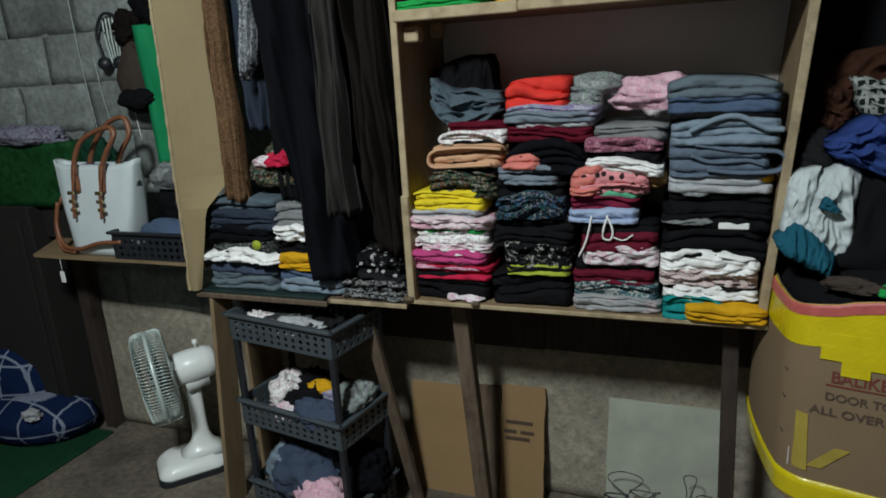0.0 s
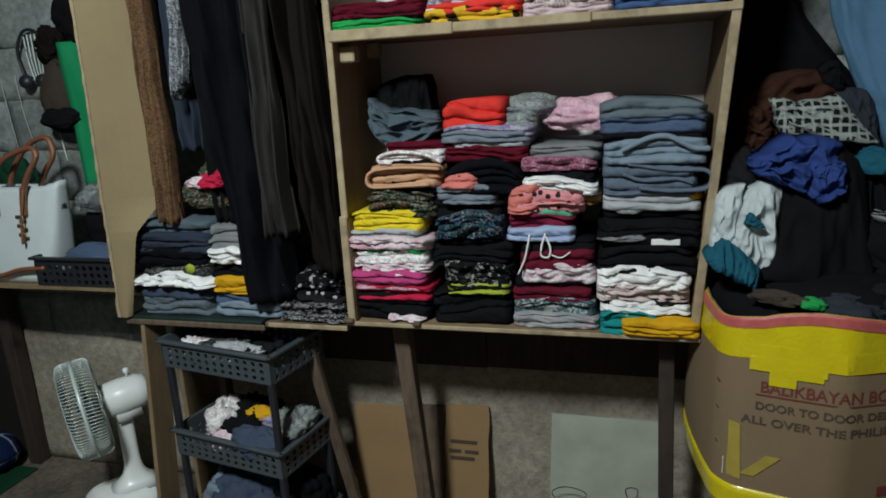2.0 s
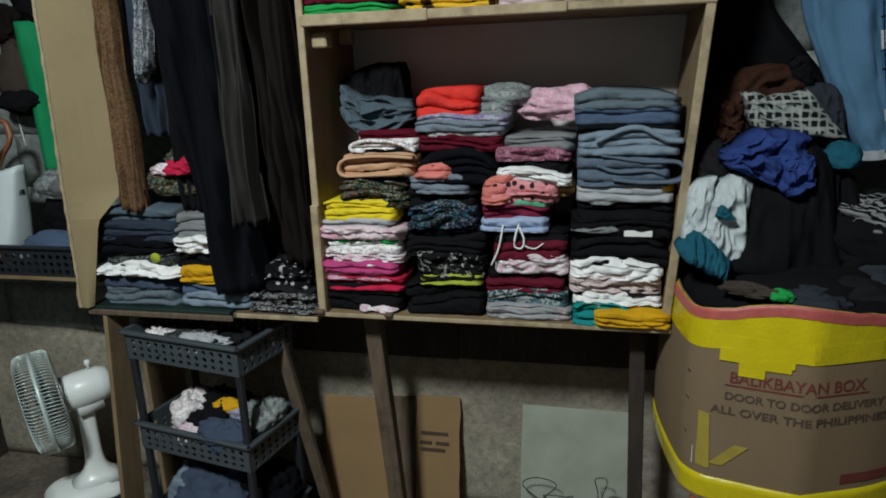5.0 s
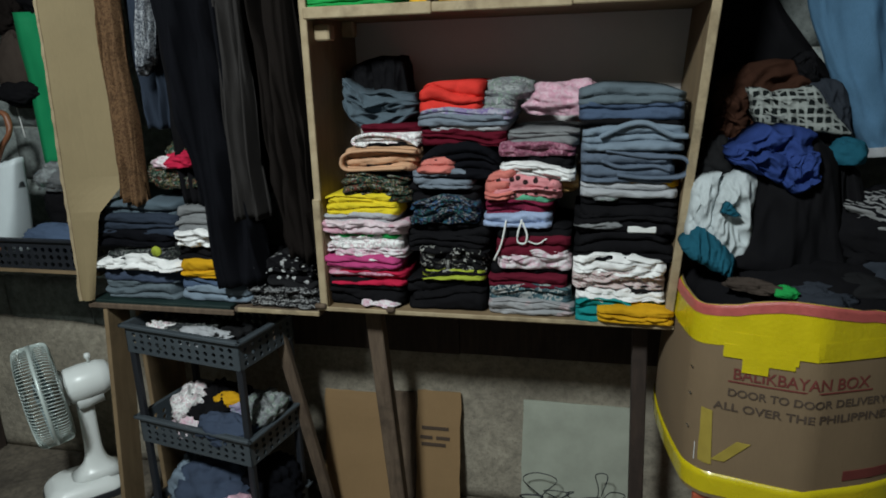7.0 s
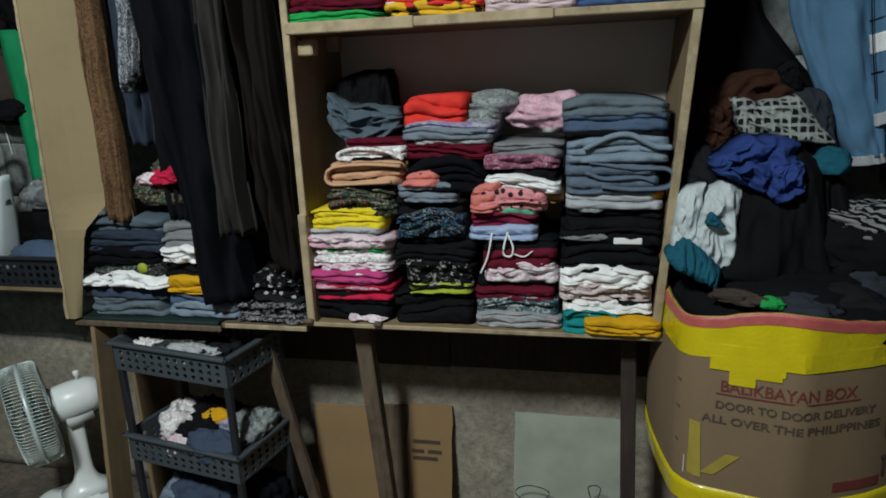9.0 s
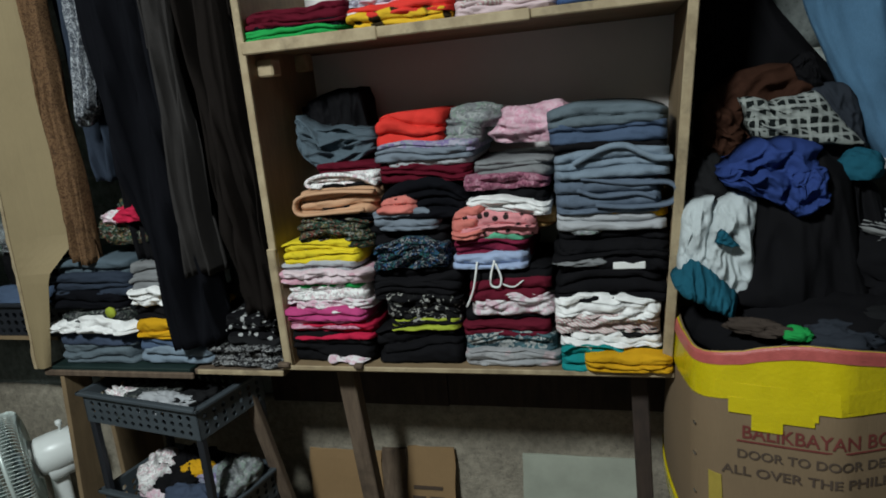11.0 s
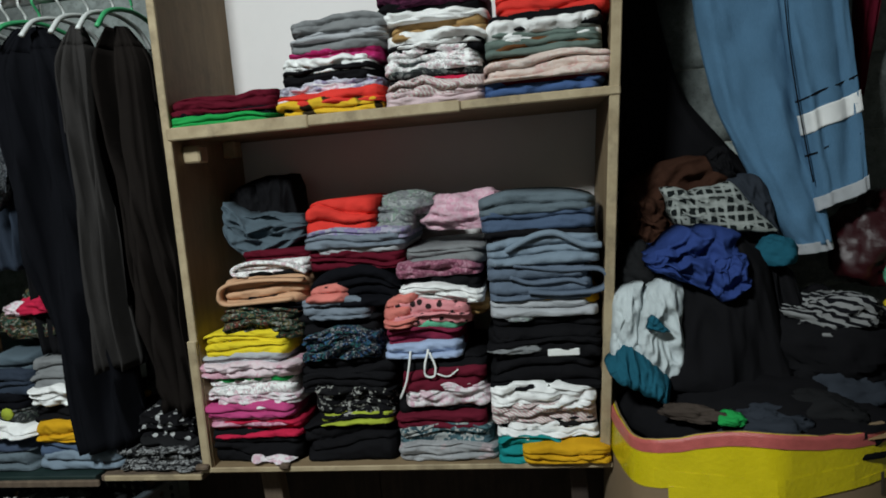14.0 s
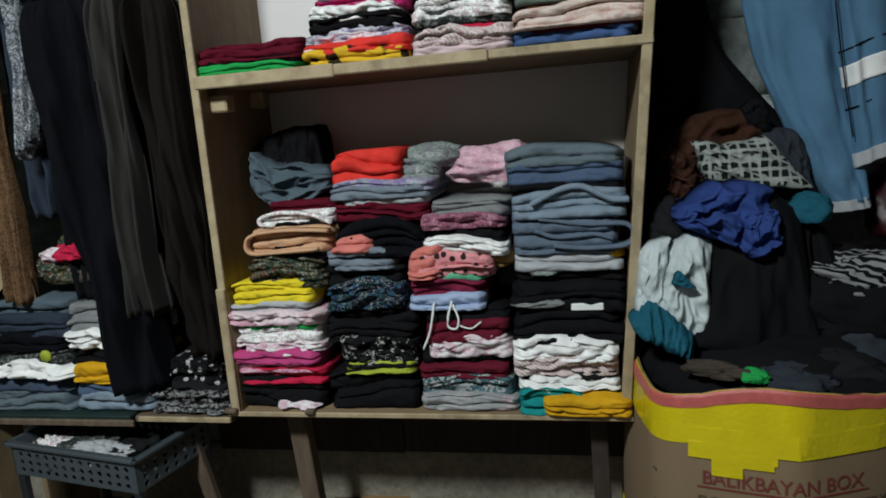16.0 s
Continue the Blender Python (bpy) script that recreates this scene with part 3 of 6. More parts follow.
rings, lip = [], []
for i in range(61):
    z = 0.89 + (2.45 - 0.89) * i / 60
    f, b = sheet_ends(z)
    bow = Vector((0.012, -0.016, 0)) * wob(z * 1.6, 1, 0, 5)
    front = [f.lerp(b, j / 5) + bow * math.sin(math.pi * j / 5) for j in range(6)]
    rings.append(front + [p + Vector((-0.004, 0.005, 0)) for p in reversed(front)])
    rag = 0.006 * wob(i * 0.9, 0, 0, 8)
    lip.append([f + Vector(o) for o in ((-0.009 + rag, -0.003, 0), (0.001, -0.003, 0), (0.001, 0.004, 0), (-0.009 + rag, 0.004, 0))])
part("sheet", from_grid(rings, smooth=False), CARD_PALE, divider)
part("torn_edge", from_grid(lip, smooth=False), EDGE, divider, "pale torn cardboard edge")
rod = thing("clothes_rod", "steel rod on which the clothes hang", "rod", (-0.4, 0.12, 2.11))
part("bar", tube([(-0.784, 0.13, 2.11), (0.0, 0.13, 2.11)], 0.011, 12), STEEL, rod)
HANG_W, HANG_G = plain("white_hanger", (0.62, 0.64, 0.62), 0.4), plain("green_hanger", (0.05, 0.35, 0.14), 0.4)


def hanger(x, mat, colour, turn):
    ob = thing("clothes_hanger", f"{colour} plastic clothes hanger on the rod", "hanger", (x, 0.13, 2.0), "hangers on the rod")
    c, s = math.cos(turn), math.sin(turn)
    hook = arc([(x, 0.13 + 0.02, 2.105), (x, 0.13 + 0.012, 2.125), (x, 0.13 - 0.012, 2.127), (x, 0.13 - 0.02, 2.10), (x, 0.13, 2.075), (x, 0.13, 2.045)])
    part("hook", tube(hook, 0.0035, 8), mat, ob)
    arm = arc([(x + s * 0.15, 0.13 + c * 0.15, 1.985), (x + s * 0.1, 0.13 + c * 0.1, 2.03), (x, 0.13, 2.05), (x - s * 0.1, 0.13 - c * 0.1, 2.03), (x - s * 0.15, 0.13 - c * 0.15, 1.985)])
    part("arm", tube(arm, 0.006, 8), mat, ob)


for i, x in enumerate((-0.70, -0.61, -0.54, -0.47, -0.42, -0.38, -0.31, -0.24, -0.17, -0.12)):
    hanger(x, HANG_G if i in (5, 9) else HANG_W, "green" if i in (5, 9) else "white", 0.05 + 0.15 * wob(x * 9, 0, 0, 2))


def hung(name, mat, label, category, x0, x1, ztop, zbot, y, seed, depth=0.05, folds=0.02, taper=0.0, slope=0.0, bottom=0.0, group="clothes hanging on the rod", sway=0.0):
    """A garment that hangs edge-on from its hanger: round shoulders, long uneven folds, a wavy hem."""
    rings = []
    nu, nz = 96, 48
    for i in range(nz + 1):
        v = (i / nz) ** 1.15
        z = ztop + (zbot - ztop) * v
        full = min(1.0, 0.30 + 0.70 * math.sin(min(1.0, v / 0.12) * math.pi / 2))
        cx = (x0 + x1) / 2 + slope * v + sway * math.sin(math.pi * v) + 0.008 * wob(v * 2.4, 1, 3, seed)
        hw = (x1 - x0) / 2 * (1 + taper * (v - 0.5)) * full
        ring = []
        for j in range(nu):
            a = 2 * math.pi * j / nu
            c, s = math.cos(a), math.sin(a)
            side = 3 if s > 0 else 0
            f = (0.5 - 2.2 * abs(wob(c * 1.9 + side + 0.5 * v, v * 0.8, 2, seed))) + 0.6 * (0.5 - 2.2 * abs(wob(c * 4.4 + 0.9 * v, v * 1.3, 5, seed))) + 0.3 * wob(c * 11, v * 3.0, 6, seed)
            f *= folds * (0.25 + 0.75 * min(1.0, v * 2.2))
            px = cx + hw * math.copysign(abs(c) ** 0.8, c) + 0.010 * wob(v * 5, c * 1.2, 9, seed)
            py = y + depth * full * math.copysign(abs(s) ** 0.7, s) * 0.5 - f * (1.2 if s < 0 else -0.4)
            ring.append((px, py, z + (bottom * c + 0.016 * wob(c * 2.4, 1, 1, seed)) * v ** 3))
        rings.append(ring)
    ob = thing(name, label, category, ((x0 + x1) / 2, y, zbot), group)
    part("body", from_grid(rings[4:]), CLOTH[mat], ob)
    part("waistband" if category in ("trousers", "jeans") else "collar", from_grid(rings[:5]), CLOTH[mat], ob)
    return ob


hung("hanging_dress", "animal_brown", "brown animal-patterned dress hanging beside the cardboard sheet", "dress", -0.622, -0.556, 2.02, 1.205, 0.03, 3, 0.06, 0.022, 0.35, -0.015, -0.012)
hung("hanging_jeans", "navy_denim", "dark blue denim trousers hanging on the rod", "trousers", -0.60, -0.50, 2.03, 1.42, 0.13, 5, 0.07, 0.03, -0.35, 0.01)
hung("hanging_blouse", "sequin", "silvery glittering patterned blouse hanging on the rod", "shirt", -0.500, -0.445, 2.03, 1.60, 0.05, 6, 0.05, 0.03, -0.5, -0.035, 0.02)
hung("hanging_trousers", "black", "long black trousers hanging on the rod", "trousers", -0.50, -0.36, 2.02, 1.19, 0.12, 7, 0.09, 0.05, 0.1, 0.03)
hung("hanging_trousers", "navy", "very dark navy trousers hanging down to the table", "trousers", -0.45, -0.24, 2.02, 0.955, 0.06, 8, 0.12, 0.07, -0.30, 0.075, 0.0, sway=-0.012)
hung("hanging_shirt", "tan", "narrow edge of a tan garment hanging on the rod", "shirt", -0.268, -0.228, 1.985, 1.50, 0.04, 9, 0.04, 0.012, -0.6, 0.01)
hung("hanging_trousers", "grey_dark", "dark grey-brown trousers hanging on the rod", "trousers", -0.240, -0.150, 2.0, 1.165, 0.02, 11, 0.08, 0.05, 0.10, 0.0, 0.0, sway=-0.014)
hung("hanging_trousers", "brown_dark", "dark brown trousers hanging beside the cabinet", "trousers", -0.190, -0.065, 2.0, 1.05, 0.07, 12, 0.10, 0.075, -0.1, 0.065, -0.02)
hung("hanging_jacket", "black", "black jacket hanging at the back of the rod", "jacket", -0.60, -0.06, 1.98, 1.30, 0.27, 14, 0.12, 0.03)


# ---- crumpled cloth ----
def crumple(centre, size, seed, rough=0.25, turn=0.0, nu=48, nv=30, flat=0.6):
    """A soft crumpled heap of cloth with ridged folds and a flat base."""
    rings = []
    c, s = math.cos(turn), math.sin(turn)
    for i in range(nv + 1):
        th = math.pi * (0.02 + 0.96 * i / nv)
        ring = []
        for j in range(nu):
            ph = 2 * math.pi * j / nu
            d = Vector((math.sin(th) * math.cos(ph), math.sin(th) * math.sin(ph), math.cos(th)))
            q = d * 1.5 + Vector((0, 0, seed * 5.7))
            r = 1 + rough * (1.4 * noise.noise(q) + 0.8 * (0.5 - 2 * abs(noise.noise(q * 2.3))) + 0.35 * (0.5 - 2 * abs(noise.noise(q * 5.1))))
            x, y, z = d.x * size[0] * r, d.y * size[1] * r, d.z * size[2] * r
            z = max(z, -flat * size[2])
            ring.append((centre[0] + x * c - y * s, centre[1] + x * s + y * c, centre[2] + z))
        rings.append(ring)
    return from_grid(rings)


def heap(name, mat, label, category, centre, size, seed, rough=0.25, turn=0.0, group="", flat=0.6):
    m = CLOTH[mat] if isinstance(mat, str) else mat
    return solid(name, crumple(centre, size, seed, rough, turn, flat=flat), m, label, category, group)
# lower bay, first stack
fold("maroon", "shirt", 0.117, 0.298, 1.388, 1.425, 0.09)
fold("white_print", "shirt", 0.109, 0.302, 1.372, 1.402, 0.06)
fold("black", "shirt", 0.111, 0.295, 1.349, 1.374, 0.06)
fold("peach", "towel", 0.083, 0.303, 1.303, 1.364, 0.04)
fold("navy", "shirt", 0.098, 0.286, 1.281, 1.324, 0.04)
fold("floral", "shirt", 0.076, 0.276, 1.214, 1.290, 0.04)
fold("yellow", "shirt", 0.020, 0.237, 1.177, 1.233, 0.03)
fold("black", "shirt", 0.022, 0.221, 1.169, 1.192, 0.04)
fold("light_grey", "shirt", 0.012, 0.231, 1.140, 1.183, 0.04)
fold("pink_white", "shirt", 0.007, 0.268, 1.123, 1.157, 0.02)
fold("green", "shirt", 0.028, 0.243, 1.108, 1.128, 0.04)
fold("white_print", "shirt", 0.024, 0.248, 1.080, 1.119, 0.03)
fold("white_pink", "shirt", 0.016, 0.253, 1.048, 1.090, 0.03)
fold("magenta", "shirt", 0.003, 0.240, 1.026, 1.056, 0.02)
fold("pink_print", "shirt", 0.008, 0.236, 1.000, 1.031, 0.03)
fold("crimson", "shirt", 0.016, 0.251, 0.969, 1.010, 0.04)
fold("black", "trousers", 0.000, 0.244, 0.901, 0.982, 0.04)
fold("white_pink", "shirt", 0.115, 0.233, 0.908, 0.925, 0.02)
# lower bay, second stack
fold("scarlet", "towel", 0.296, 0.475, 1.453, 1.534, 0.08)
fold("grey_print", "shirt", 0.440, 0.559, 1.452, 1.505, 0.11)
fold("lavender_print", "shirt", 0.304, 0.555, 1.440, 1.468, 0.06)
fold("slate", "shirt", 0.298, 0.548, 1.424, 1.451, 0.05)
fold("light_grey", "shirt", 0.326, 0.541, 1.408, 1.429, 0.05)
fold("maroon", "shirt", 0.305, 0.541, 1.369, 1.413, 0.06)
fold("navy", "trousers", 0.304, 0.527, 1.281, 1.374, 0.05)
fold("coral", "shirt", 0.297, 0.402, 1.298, 1.337, 0.03)
fold("slate", "shirt", 0.280, 0.452, 1.256, 1.306, 0.04)
fold("black", "trousers", 0.238, 0.477, 1.210, 1.267, 0.06)
fold("blue_floral", "blouse", 0.271, 0.468, 1.158, 1.225, 0.03)
fold("black", "trousers", 0.257, 0.501, 1.118, 1.166, 0.05)
fold("black", "shirt", 0.259, 0.495, 1.073, 1.125, 0.05)
fold("leopard", "blouse", 0.293, 0.487, 1.011, 1.081, 0.04)
fold("lime", "shirt", 0.296, 0.483, 0.995, 1.022, 0.04)
fold("black", "trousers", 0.248, 0.486, 0.901, 1.004, 0.04)
# lower bay, third stack
fold("grey", "shirt", 0.543, 0.734, 1.366, 1.408, 0.07)
fold("mauve_print", "blouse", 0.524, 0.723, 1.345, 1.372, 0.05)
fold("black", "shirt", 0.531, 0.720, 1.310, 1.343, 0.06)
fold("white", "shirt", 0.526, 0.725, 1.280, 1.321, 0.04)
fold("tan", "shirt", 0.565, 0.733, 1.243, 1.299, 0.06)
fold("pink_dots", "shirt", 0.501, 0.691, 1.232, 1.286, 0.03)
fold("mint", "shirt", 0.521, 0.675, 1.220, 1.242, 0.04)
fold("black", "shirt", 0.507, 0.651, 1.206, 1.226, 0.05)
fold("plum", "shirt", 0.485, 0.669, 1.168, 1.222, 0.04)
fold("pale_blue", "shirt", 0.479, 0.666, 1.154, 1.188, 0.03)
fold("black", "trousers", 0.506, 0.719, 1.114, 1.154, 0.05)
fold("burgundy", "trousers", 0.514, 0.718, 1.070, 1.123, 0.04)
fold("white_pink", "blouse", 0.517, 0.721, 1.036, 1.083, 0.03)
fold("black", "shirt", 0.495, 0.716, 1.000, 1.039, 0.05)
fold("burgundy", "shirt", 0.492, 0.710, 0.974, 1.012, 0.04)
fold("teal_print", "shirt", 0.492, 0.721, 0.935, 0.984, 0.04)
fold("grey_pink", "shirt", 0.493, 0.732, 0.901, 0.944, 0.03)
# lower bay, fourth stack
fold("denim_grey", "jeans", 0.728, 0.992, 1.475, 1.520, 0.03)
fold("denim", "jeans", 0.730, 0.988, 1.437, 1.480, 0.03)
fold("black", "jeans", 0.737, 0.987, 1.403, 1.446, 0.04)
fold("denim_light", "jeans", 0.741, 0.991, 1.361, 1.422, 0.02)
fold("denim_mid", "jeans", 0.738, 0.963, 1.327, 1.379, 0.03)
fold("denim_mid", "jeans", 0.740, 0.973, 1.280, 1.332, 0.03)
fold("mustard", "shirt", 0.741, 0.988, 1.265, 1.286, 0.05)
fold("light_grey", "trousers", 0.739, 0.983, 1.239, 1.279, 0.03)
fold("black", "trousers", 0.740, 0.989, 1.184, 1.240, 0.04)
fold("black", "shirt", 0.724, 0.988, 1.139, 1.192, 0.03)
fold("black", "trousers", 0.725, 0.985, 1.067, 1.144, 0.03)
fold("white", "shirt", 0.725, 0.967, 1.030, 1.084, 0.02)
fold("white_stripe", "blouse", 0.724, 0.965, 0.992, 1.041, 0.02)
fold("charcoal", "shirt", 0.737, 0.965, 0.975, 1.000, 0.04)
fold("white", "shirt", 0.734, 0.968, 0.949, 0.990, 0.03)
fold("dark_green", "shirt", 0.744, 0.975, 0.919, 0.956, 0.04)
fold("teal", "shirt", 0.735, 0.889, 0.901, 0.961, 0.01)
fold("mustard", "shirt", 0.792, 0.990, 0.906, 0.952, -0.01)
# upper bay, first stack
fold("maroon", "shirt", 0.001, 0.271, 1.765, 1.805, 0.04)
fold("navy", "shirt", -0.003, 0.267, 1.751, 1.772, 0.04)
fold("green", "shirt", -0.007, 0.276, 1.736, 1.760, 0.02)
# upper bay, second stack
fold("grey", "shirt", 0.329, 0.561, 1.918, 1.951, 0.03)
fold("light_grey", "shirt", 0.323, 0.559, 1.899, 1.923, 0.03)
fold("grey", "shirt", 0.318, 0.557, 1.879, 1.904, 0.03)
fold("magenta_print", "shirt", 0.312, 0.535, 1.854, 1.885, 0.03)
fold("white", "shirt", 0.301, 0.513, 1.831, 1.867, 0.03)
fold("black", "shirt", 0.293, 0.521, 1.811, 1.840, 0.03)
fold("purple_print", "blouse", 0.288, 0.530, 1.786, 1.833, 0.03)
fold("white_pink", "shirt", 0.282, 0.532, 1.768, 1.793, 0.03)
fold("scarlet", "shirt", 0.282, 0.536, 1.756, 1.788, 0.02)
fold("yellow_dark", "shirt", 0.279, 0.532, 1.736, 1.770, 0.02)
# upper bay, third stack
fold("plum_print", "blouse", 0.535, 0.779, 1.948, 2.001, 0.03)
fold("black", "shirt", 0.536, 0.779, 1.935, 1.955, 0.03)
fold("white", "shirt", 0.550, 0.782, 1.916, 1.941, 0.03)
fold("tan", "shirt", 0.562, 0.778, 1.878, 1.922, 0.03)
fold("white", "shirt", 0.552, 0.779, 1.863, 1.892, 0.02)
fold("black", "shirt", 0.551, 0.770, 1.847, 1.871, 0.03)
fold("white_print", "blouse", 0.540, 0.763, 1.809, 1.861, 0.03)
fold("charcoal_print", "shirt", 0.551, 0.764, 1.797, 1.827, 0.03)
fold("charcoal", "shirt", 0.547, 0.765, 1.781, 1.806, 0.03)
fold("crimson", "shirt", 0.548, 0.762, 1.775, 1.797, 0.03)
fold("white_stripe", "shirt", 0.539, 0.766, 1.755, 1.790, 0.02)
fold("pale_pink", "shirt", 0.537, 0.764, 1.736, 1.766, 0.03)
# upper bay, fourth stack
fold("scarlet", "shirt", 0.799, 1.047, 1.904, 1.974, 0.05)
fold("black", "shirt", 0.782, 1.028, 1.874, 1.912, 0.03)
fold("white", "shirt", 0.775, 1.024, 1.850, 1.890, 0.03)
fold("grey_green", "shirt", 0.770, 1.023, 1.823, 1.868, 0.03)
fold("brown", "trousers", 0.770, 1.020, 1.791, 1.852, 0.04)
fold("cream_print", "shirt", 0.765, 1.046, 1.768, 1.815, 0.01)
fold("maroon", "shirt", 0.767, 1.031, 1.761, 1.781, 0.03)
fold("blue", "shirt", 0.763, 1.025, 1.736, 1.773, 0.03)
# left table, first stack
fold("grey_blue", "trousers", -0.740, -0.472, 1.149, 1.201, 0.04)
fold("navy_denim", "trousers", -0.750, -0.472, 1.096, 1.163, 0.03)
fold("navy", "trousers", -0.762, -0.500, 1.058, 1.111, 0.03)
fold("charcoal_print", "shirt", -0.738, -0.499, 1.022, 1.071, 0.03)
fold("white", "shirt", -0.766, -0.459, 0.994, 1.030, 0.01)
fold("denim_dark", "jeans", -0.772, -0.488, 0.944, 0.994, 0.03)
fold("denim_grey", "jeans", -0.769, -0.490, 0.890, 0.953, 0.03)
# left table, second stack
fold("grey", "trousers", -0.480, -0.309, 1.133, 1.181, 0.05)
fold("grey", "trousers", -0.489, -0.307, 1.099, 1.148, 0.04)
fold("white", "shirt", -0.476, -0.305, 1.066, 1.111, 0.03)
fold("black", "shirt", -0.490, -0.317, 1.006, 1.067, 0.04)
fold("mustard", "shirt", -0.473, -0.305, 0.972, 1.025, 0.02)
fold("denim", "jeans", -0.483, -0.295, 0.926, 0.981, 0.03)
fold("denim_light", "jeans", -0.491, -0.249, 0.890, 0.941, 0.03)
# left table, third stack
fold("dots_black", "blouse", -0.248, -0.031, 0.948, 1.018, 0.06)
fold("charcoal", "blouse", -0.263, -0.029, 0.924, 0.961, 0.05)
fold("silver_print", "blouse", -0.263, -0.022, 0.890, 0.947, 0.03)
fold("coral", "shirt", 0.487, 0.57, 1.232, 1.302, 0.02)

# ---- loose things on the cabinet's shelves ----
def drape(name, mat, label, category, top, low, y, seed, bulge=0.04, ridge=0.02, thick=0.03, run=(3.0, 3.0), skew=0.0, tilt=0.0, group="", sag=0.0, owner=None):
    """A length of cloth between an upper and a lower edge (x, z), with ridged folds running across it."""
    upper, lower = [arc([(x, 0, z) for x, z in e], 10) for e in (top, low)]
    nu, nv = 56, 40

    def along(line, u):
        k = u * (len(line) - 1)
        i = min(int(k), len(line) - 2)
        return line[i].lerp(line[i + 1], k - i)

    rings = []
    for i in range(nv + 1):
        v = i / nv
        front, rear = [], []
        for j in range(nu + 1):
            u = j / nu
            p = along(upper, u).lerp(along(lower, u), v)
            rim_ = (1 - abs(2 * u - 1) ** 4) * (1 - abs(2 * v - 1) ** 4)
            a, b = u * run[0] + skew * v, v * run[1] - skew * u
            f = 0.9 * (0.45 - 2.0 * abs(wob(a, b, 1, seed))) + 0.5 * (0.45 - 2.0 * abs(wob(a * 2.3, b * 2.1, 2, seed))) + 0.2 * wob(a * 6, b * 6, 3, seed)
            px = p.x + 0.35 * ridge * wob(a * 1.7, b * 1.7 + 5, 4, seed)
            pz = p.z + 0.45 * ridge * wob(a * 1.9 + 3, b * 1.6, 5, seed) - sag * math.sin(math.pi * u) * v
            py = y + tilt * (v - 0.5) - bulge * rim_ ** 0.6 - ridge * f * (0.35 + 0.65 * rim_)
            front.append((px, py, pz))
            rear.append((px, y + tilt * (v - 0.5) + thick, pz - 0.002))
        rings.append(front + rear[::-1])
    bm = from_grid(rings)
    if owner is not None:
        return part(name, bm, CLOTH[mat], owner, label)
    return solid(name, bm, CLOTH[mat], label, category, group)


bundle = thing("bundled_trousers", "black trousers bundled up behind the draped shirt", "trousers", (0.14, 0.26, 1.45))
drape("leg", "black", "", "", [(0.03, 1.575), (0.10, 1.60), (0.21, 1.622)], [(0.04, 1.43), (0.13, 1.43), (0.235, 1.44)], 0.24, 9, 0.03, 0.03, 0.08, (2.6, 1.4), 0.8, 0.0, owner=bundle)
drape("leg", "black", "", "", [(0.12, 1.60), (0.18, 1.61), (0.215, 1.60)], [(0.14, 1.42), (0.20, 1.42), (0.25, 1.43)], 0.20, 19, 0.02, 0.02, 0.06, (2.0, 1.4), 0.4, 0.0, owner=bundle)
drape("draped_shirt", "grey_blue", "grey-blue shirt draped in loose folds over the pile", "shirt",
      [(0.045, 1.55), (0.075, 1.535), (0.12, 1.515), (0.19, 1.525), (0.265, 1.512)], [(0.062, 1.475), (0.10, 1.428), (0.15, 1.418), (0.20, 1.425), (0.27, 1.445)], 0.14, 8, 0.03, 0.034, 0.09, (1.2, 4.2), 2.6, -0.03, sag=0.02)
heap("crumpled_blouse", "pink_lace", "pink lacy blouse crumpled on top of the pile", "shirt", (0.695, 0.15, 1.475), (0.105, 0.09, 0.052), 6, 0.24, flat=0.6)
heap("crumpled_shirt", "grey_print", "grey patterned shirt crumpled beside the red towel", "shirt", (0.53, 0.2, 1.505), (0.085, 0.08, 0.035), 16, 0.2, flat=0.6)
heap("grey_scarf", "grey", "grey scarf folded into the black pile", "scarf", (0.80, 0.03, 1.165), (0.065, 0.03, 0.014), 31, 0.25, 0.1)
heap("grey_sock", "grey_print", "grey belt end curled between the black trousers", "belt", (0.805, 0.03, 1.235), (0.032, 0.02, 0.011), 32, 0.25, 0.1)
heap("black_bag", "black", "small black bag lying at the back of the shelf", "bag", (0.155, 0.25, 1.765), (0.07, 0.05, 0.03), 41, 0.2)


def ribbon(name, points, width, thick, mat, label, category, yd=0.12):
    """A strip of cloth bent in the upright plane, as deep as yd."""
    pts = arc(points, 6)
    rings = []
    for i, p in enumerate(pts):
        d = (pts[min(i + 1, len(pts) - 1)] - pts[max(i - 1, 0)]).normalized()
        nrm = Vector((-d.z, 0, d.x)) * thick / 2
        w = 0.004 * wob(i * 0.4, 0, 0, 5)
        y0, y1 = p.y + w, p.y + yd
        rings.append([(p.x + nrm.x, y0 + 0.003, p.z + nrm.z), (p.x, y0, p.z), (p.x - nrm.x, y0 + 0.003, p.z - nrm.z), (p.x - nrm.x, y1, p.z - nrm.z), (p.x + nrm.x, y1, p.z + nrm.z)])
    return solid(name, from_grid(rings), CLOTH[mat], label, category)


# open folds that curl round at the front of the piles
ribbon("rolled_towel", [(0.30, 0.0, 1.357), (0.20, 0.0, 1.362), (0.11, 0.0, 1.355), (0.085, 0.0, 1.332), (0.10, 0.0, 1.308), (0.19, 0.0, 1.310), (0.27, 0.0, 1.314)], 0.1, 0.008, "peach", "peach towel folded open at the edge of the pile", "towel", 0.03)
ribbon("rolled_shirt", [(0.30, 0.03, 1.372), (0.25, 0.03, 1.394), (0.17, 0.03, 1.402), (0.12, 0.03, 1.392), (0.115, 0.03, 1.376), (0.15, 0.03, 1.371)], 0.1, 0.009, "white_print", "white patterned shirt curled round at its fold", "shirt", 0.03)
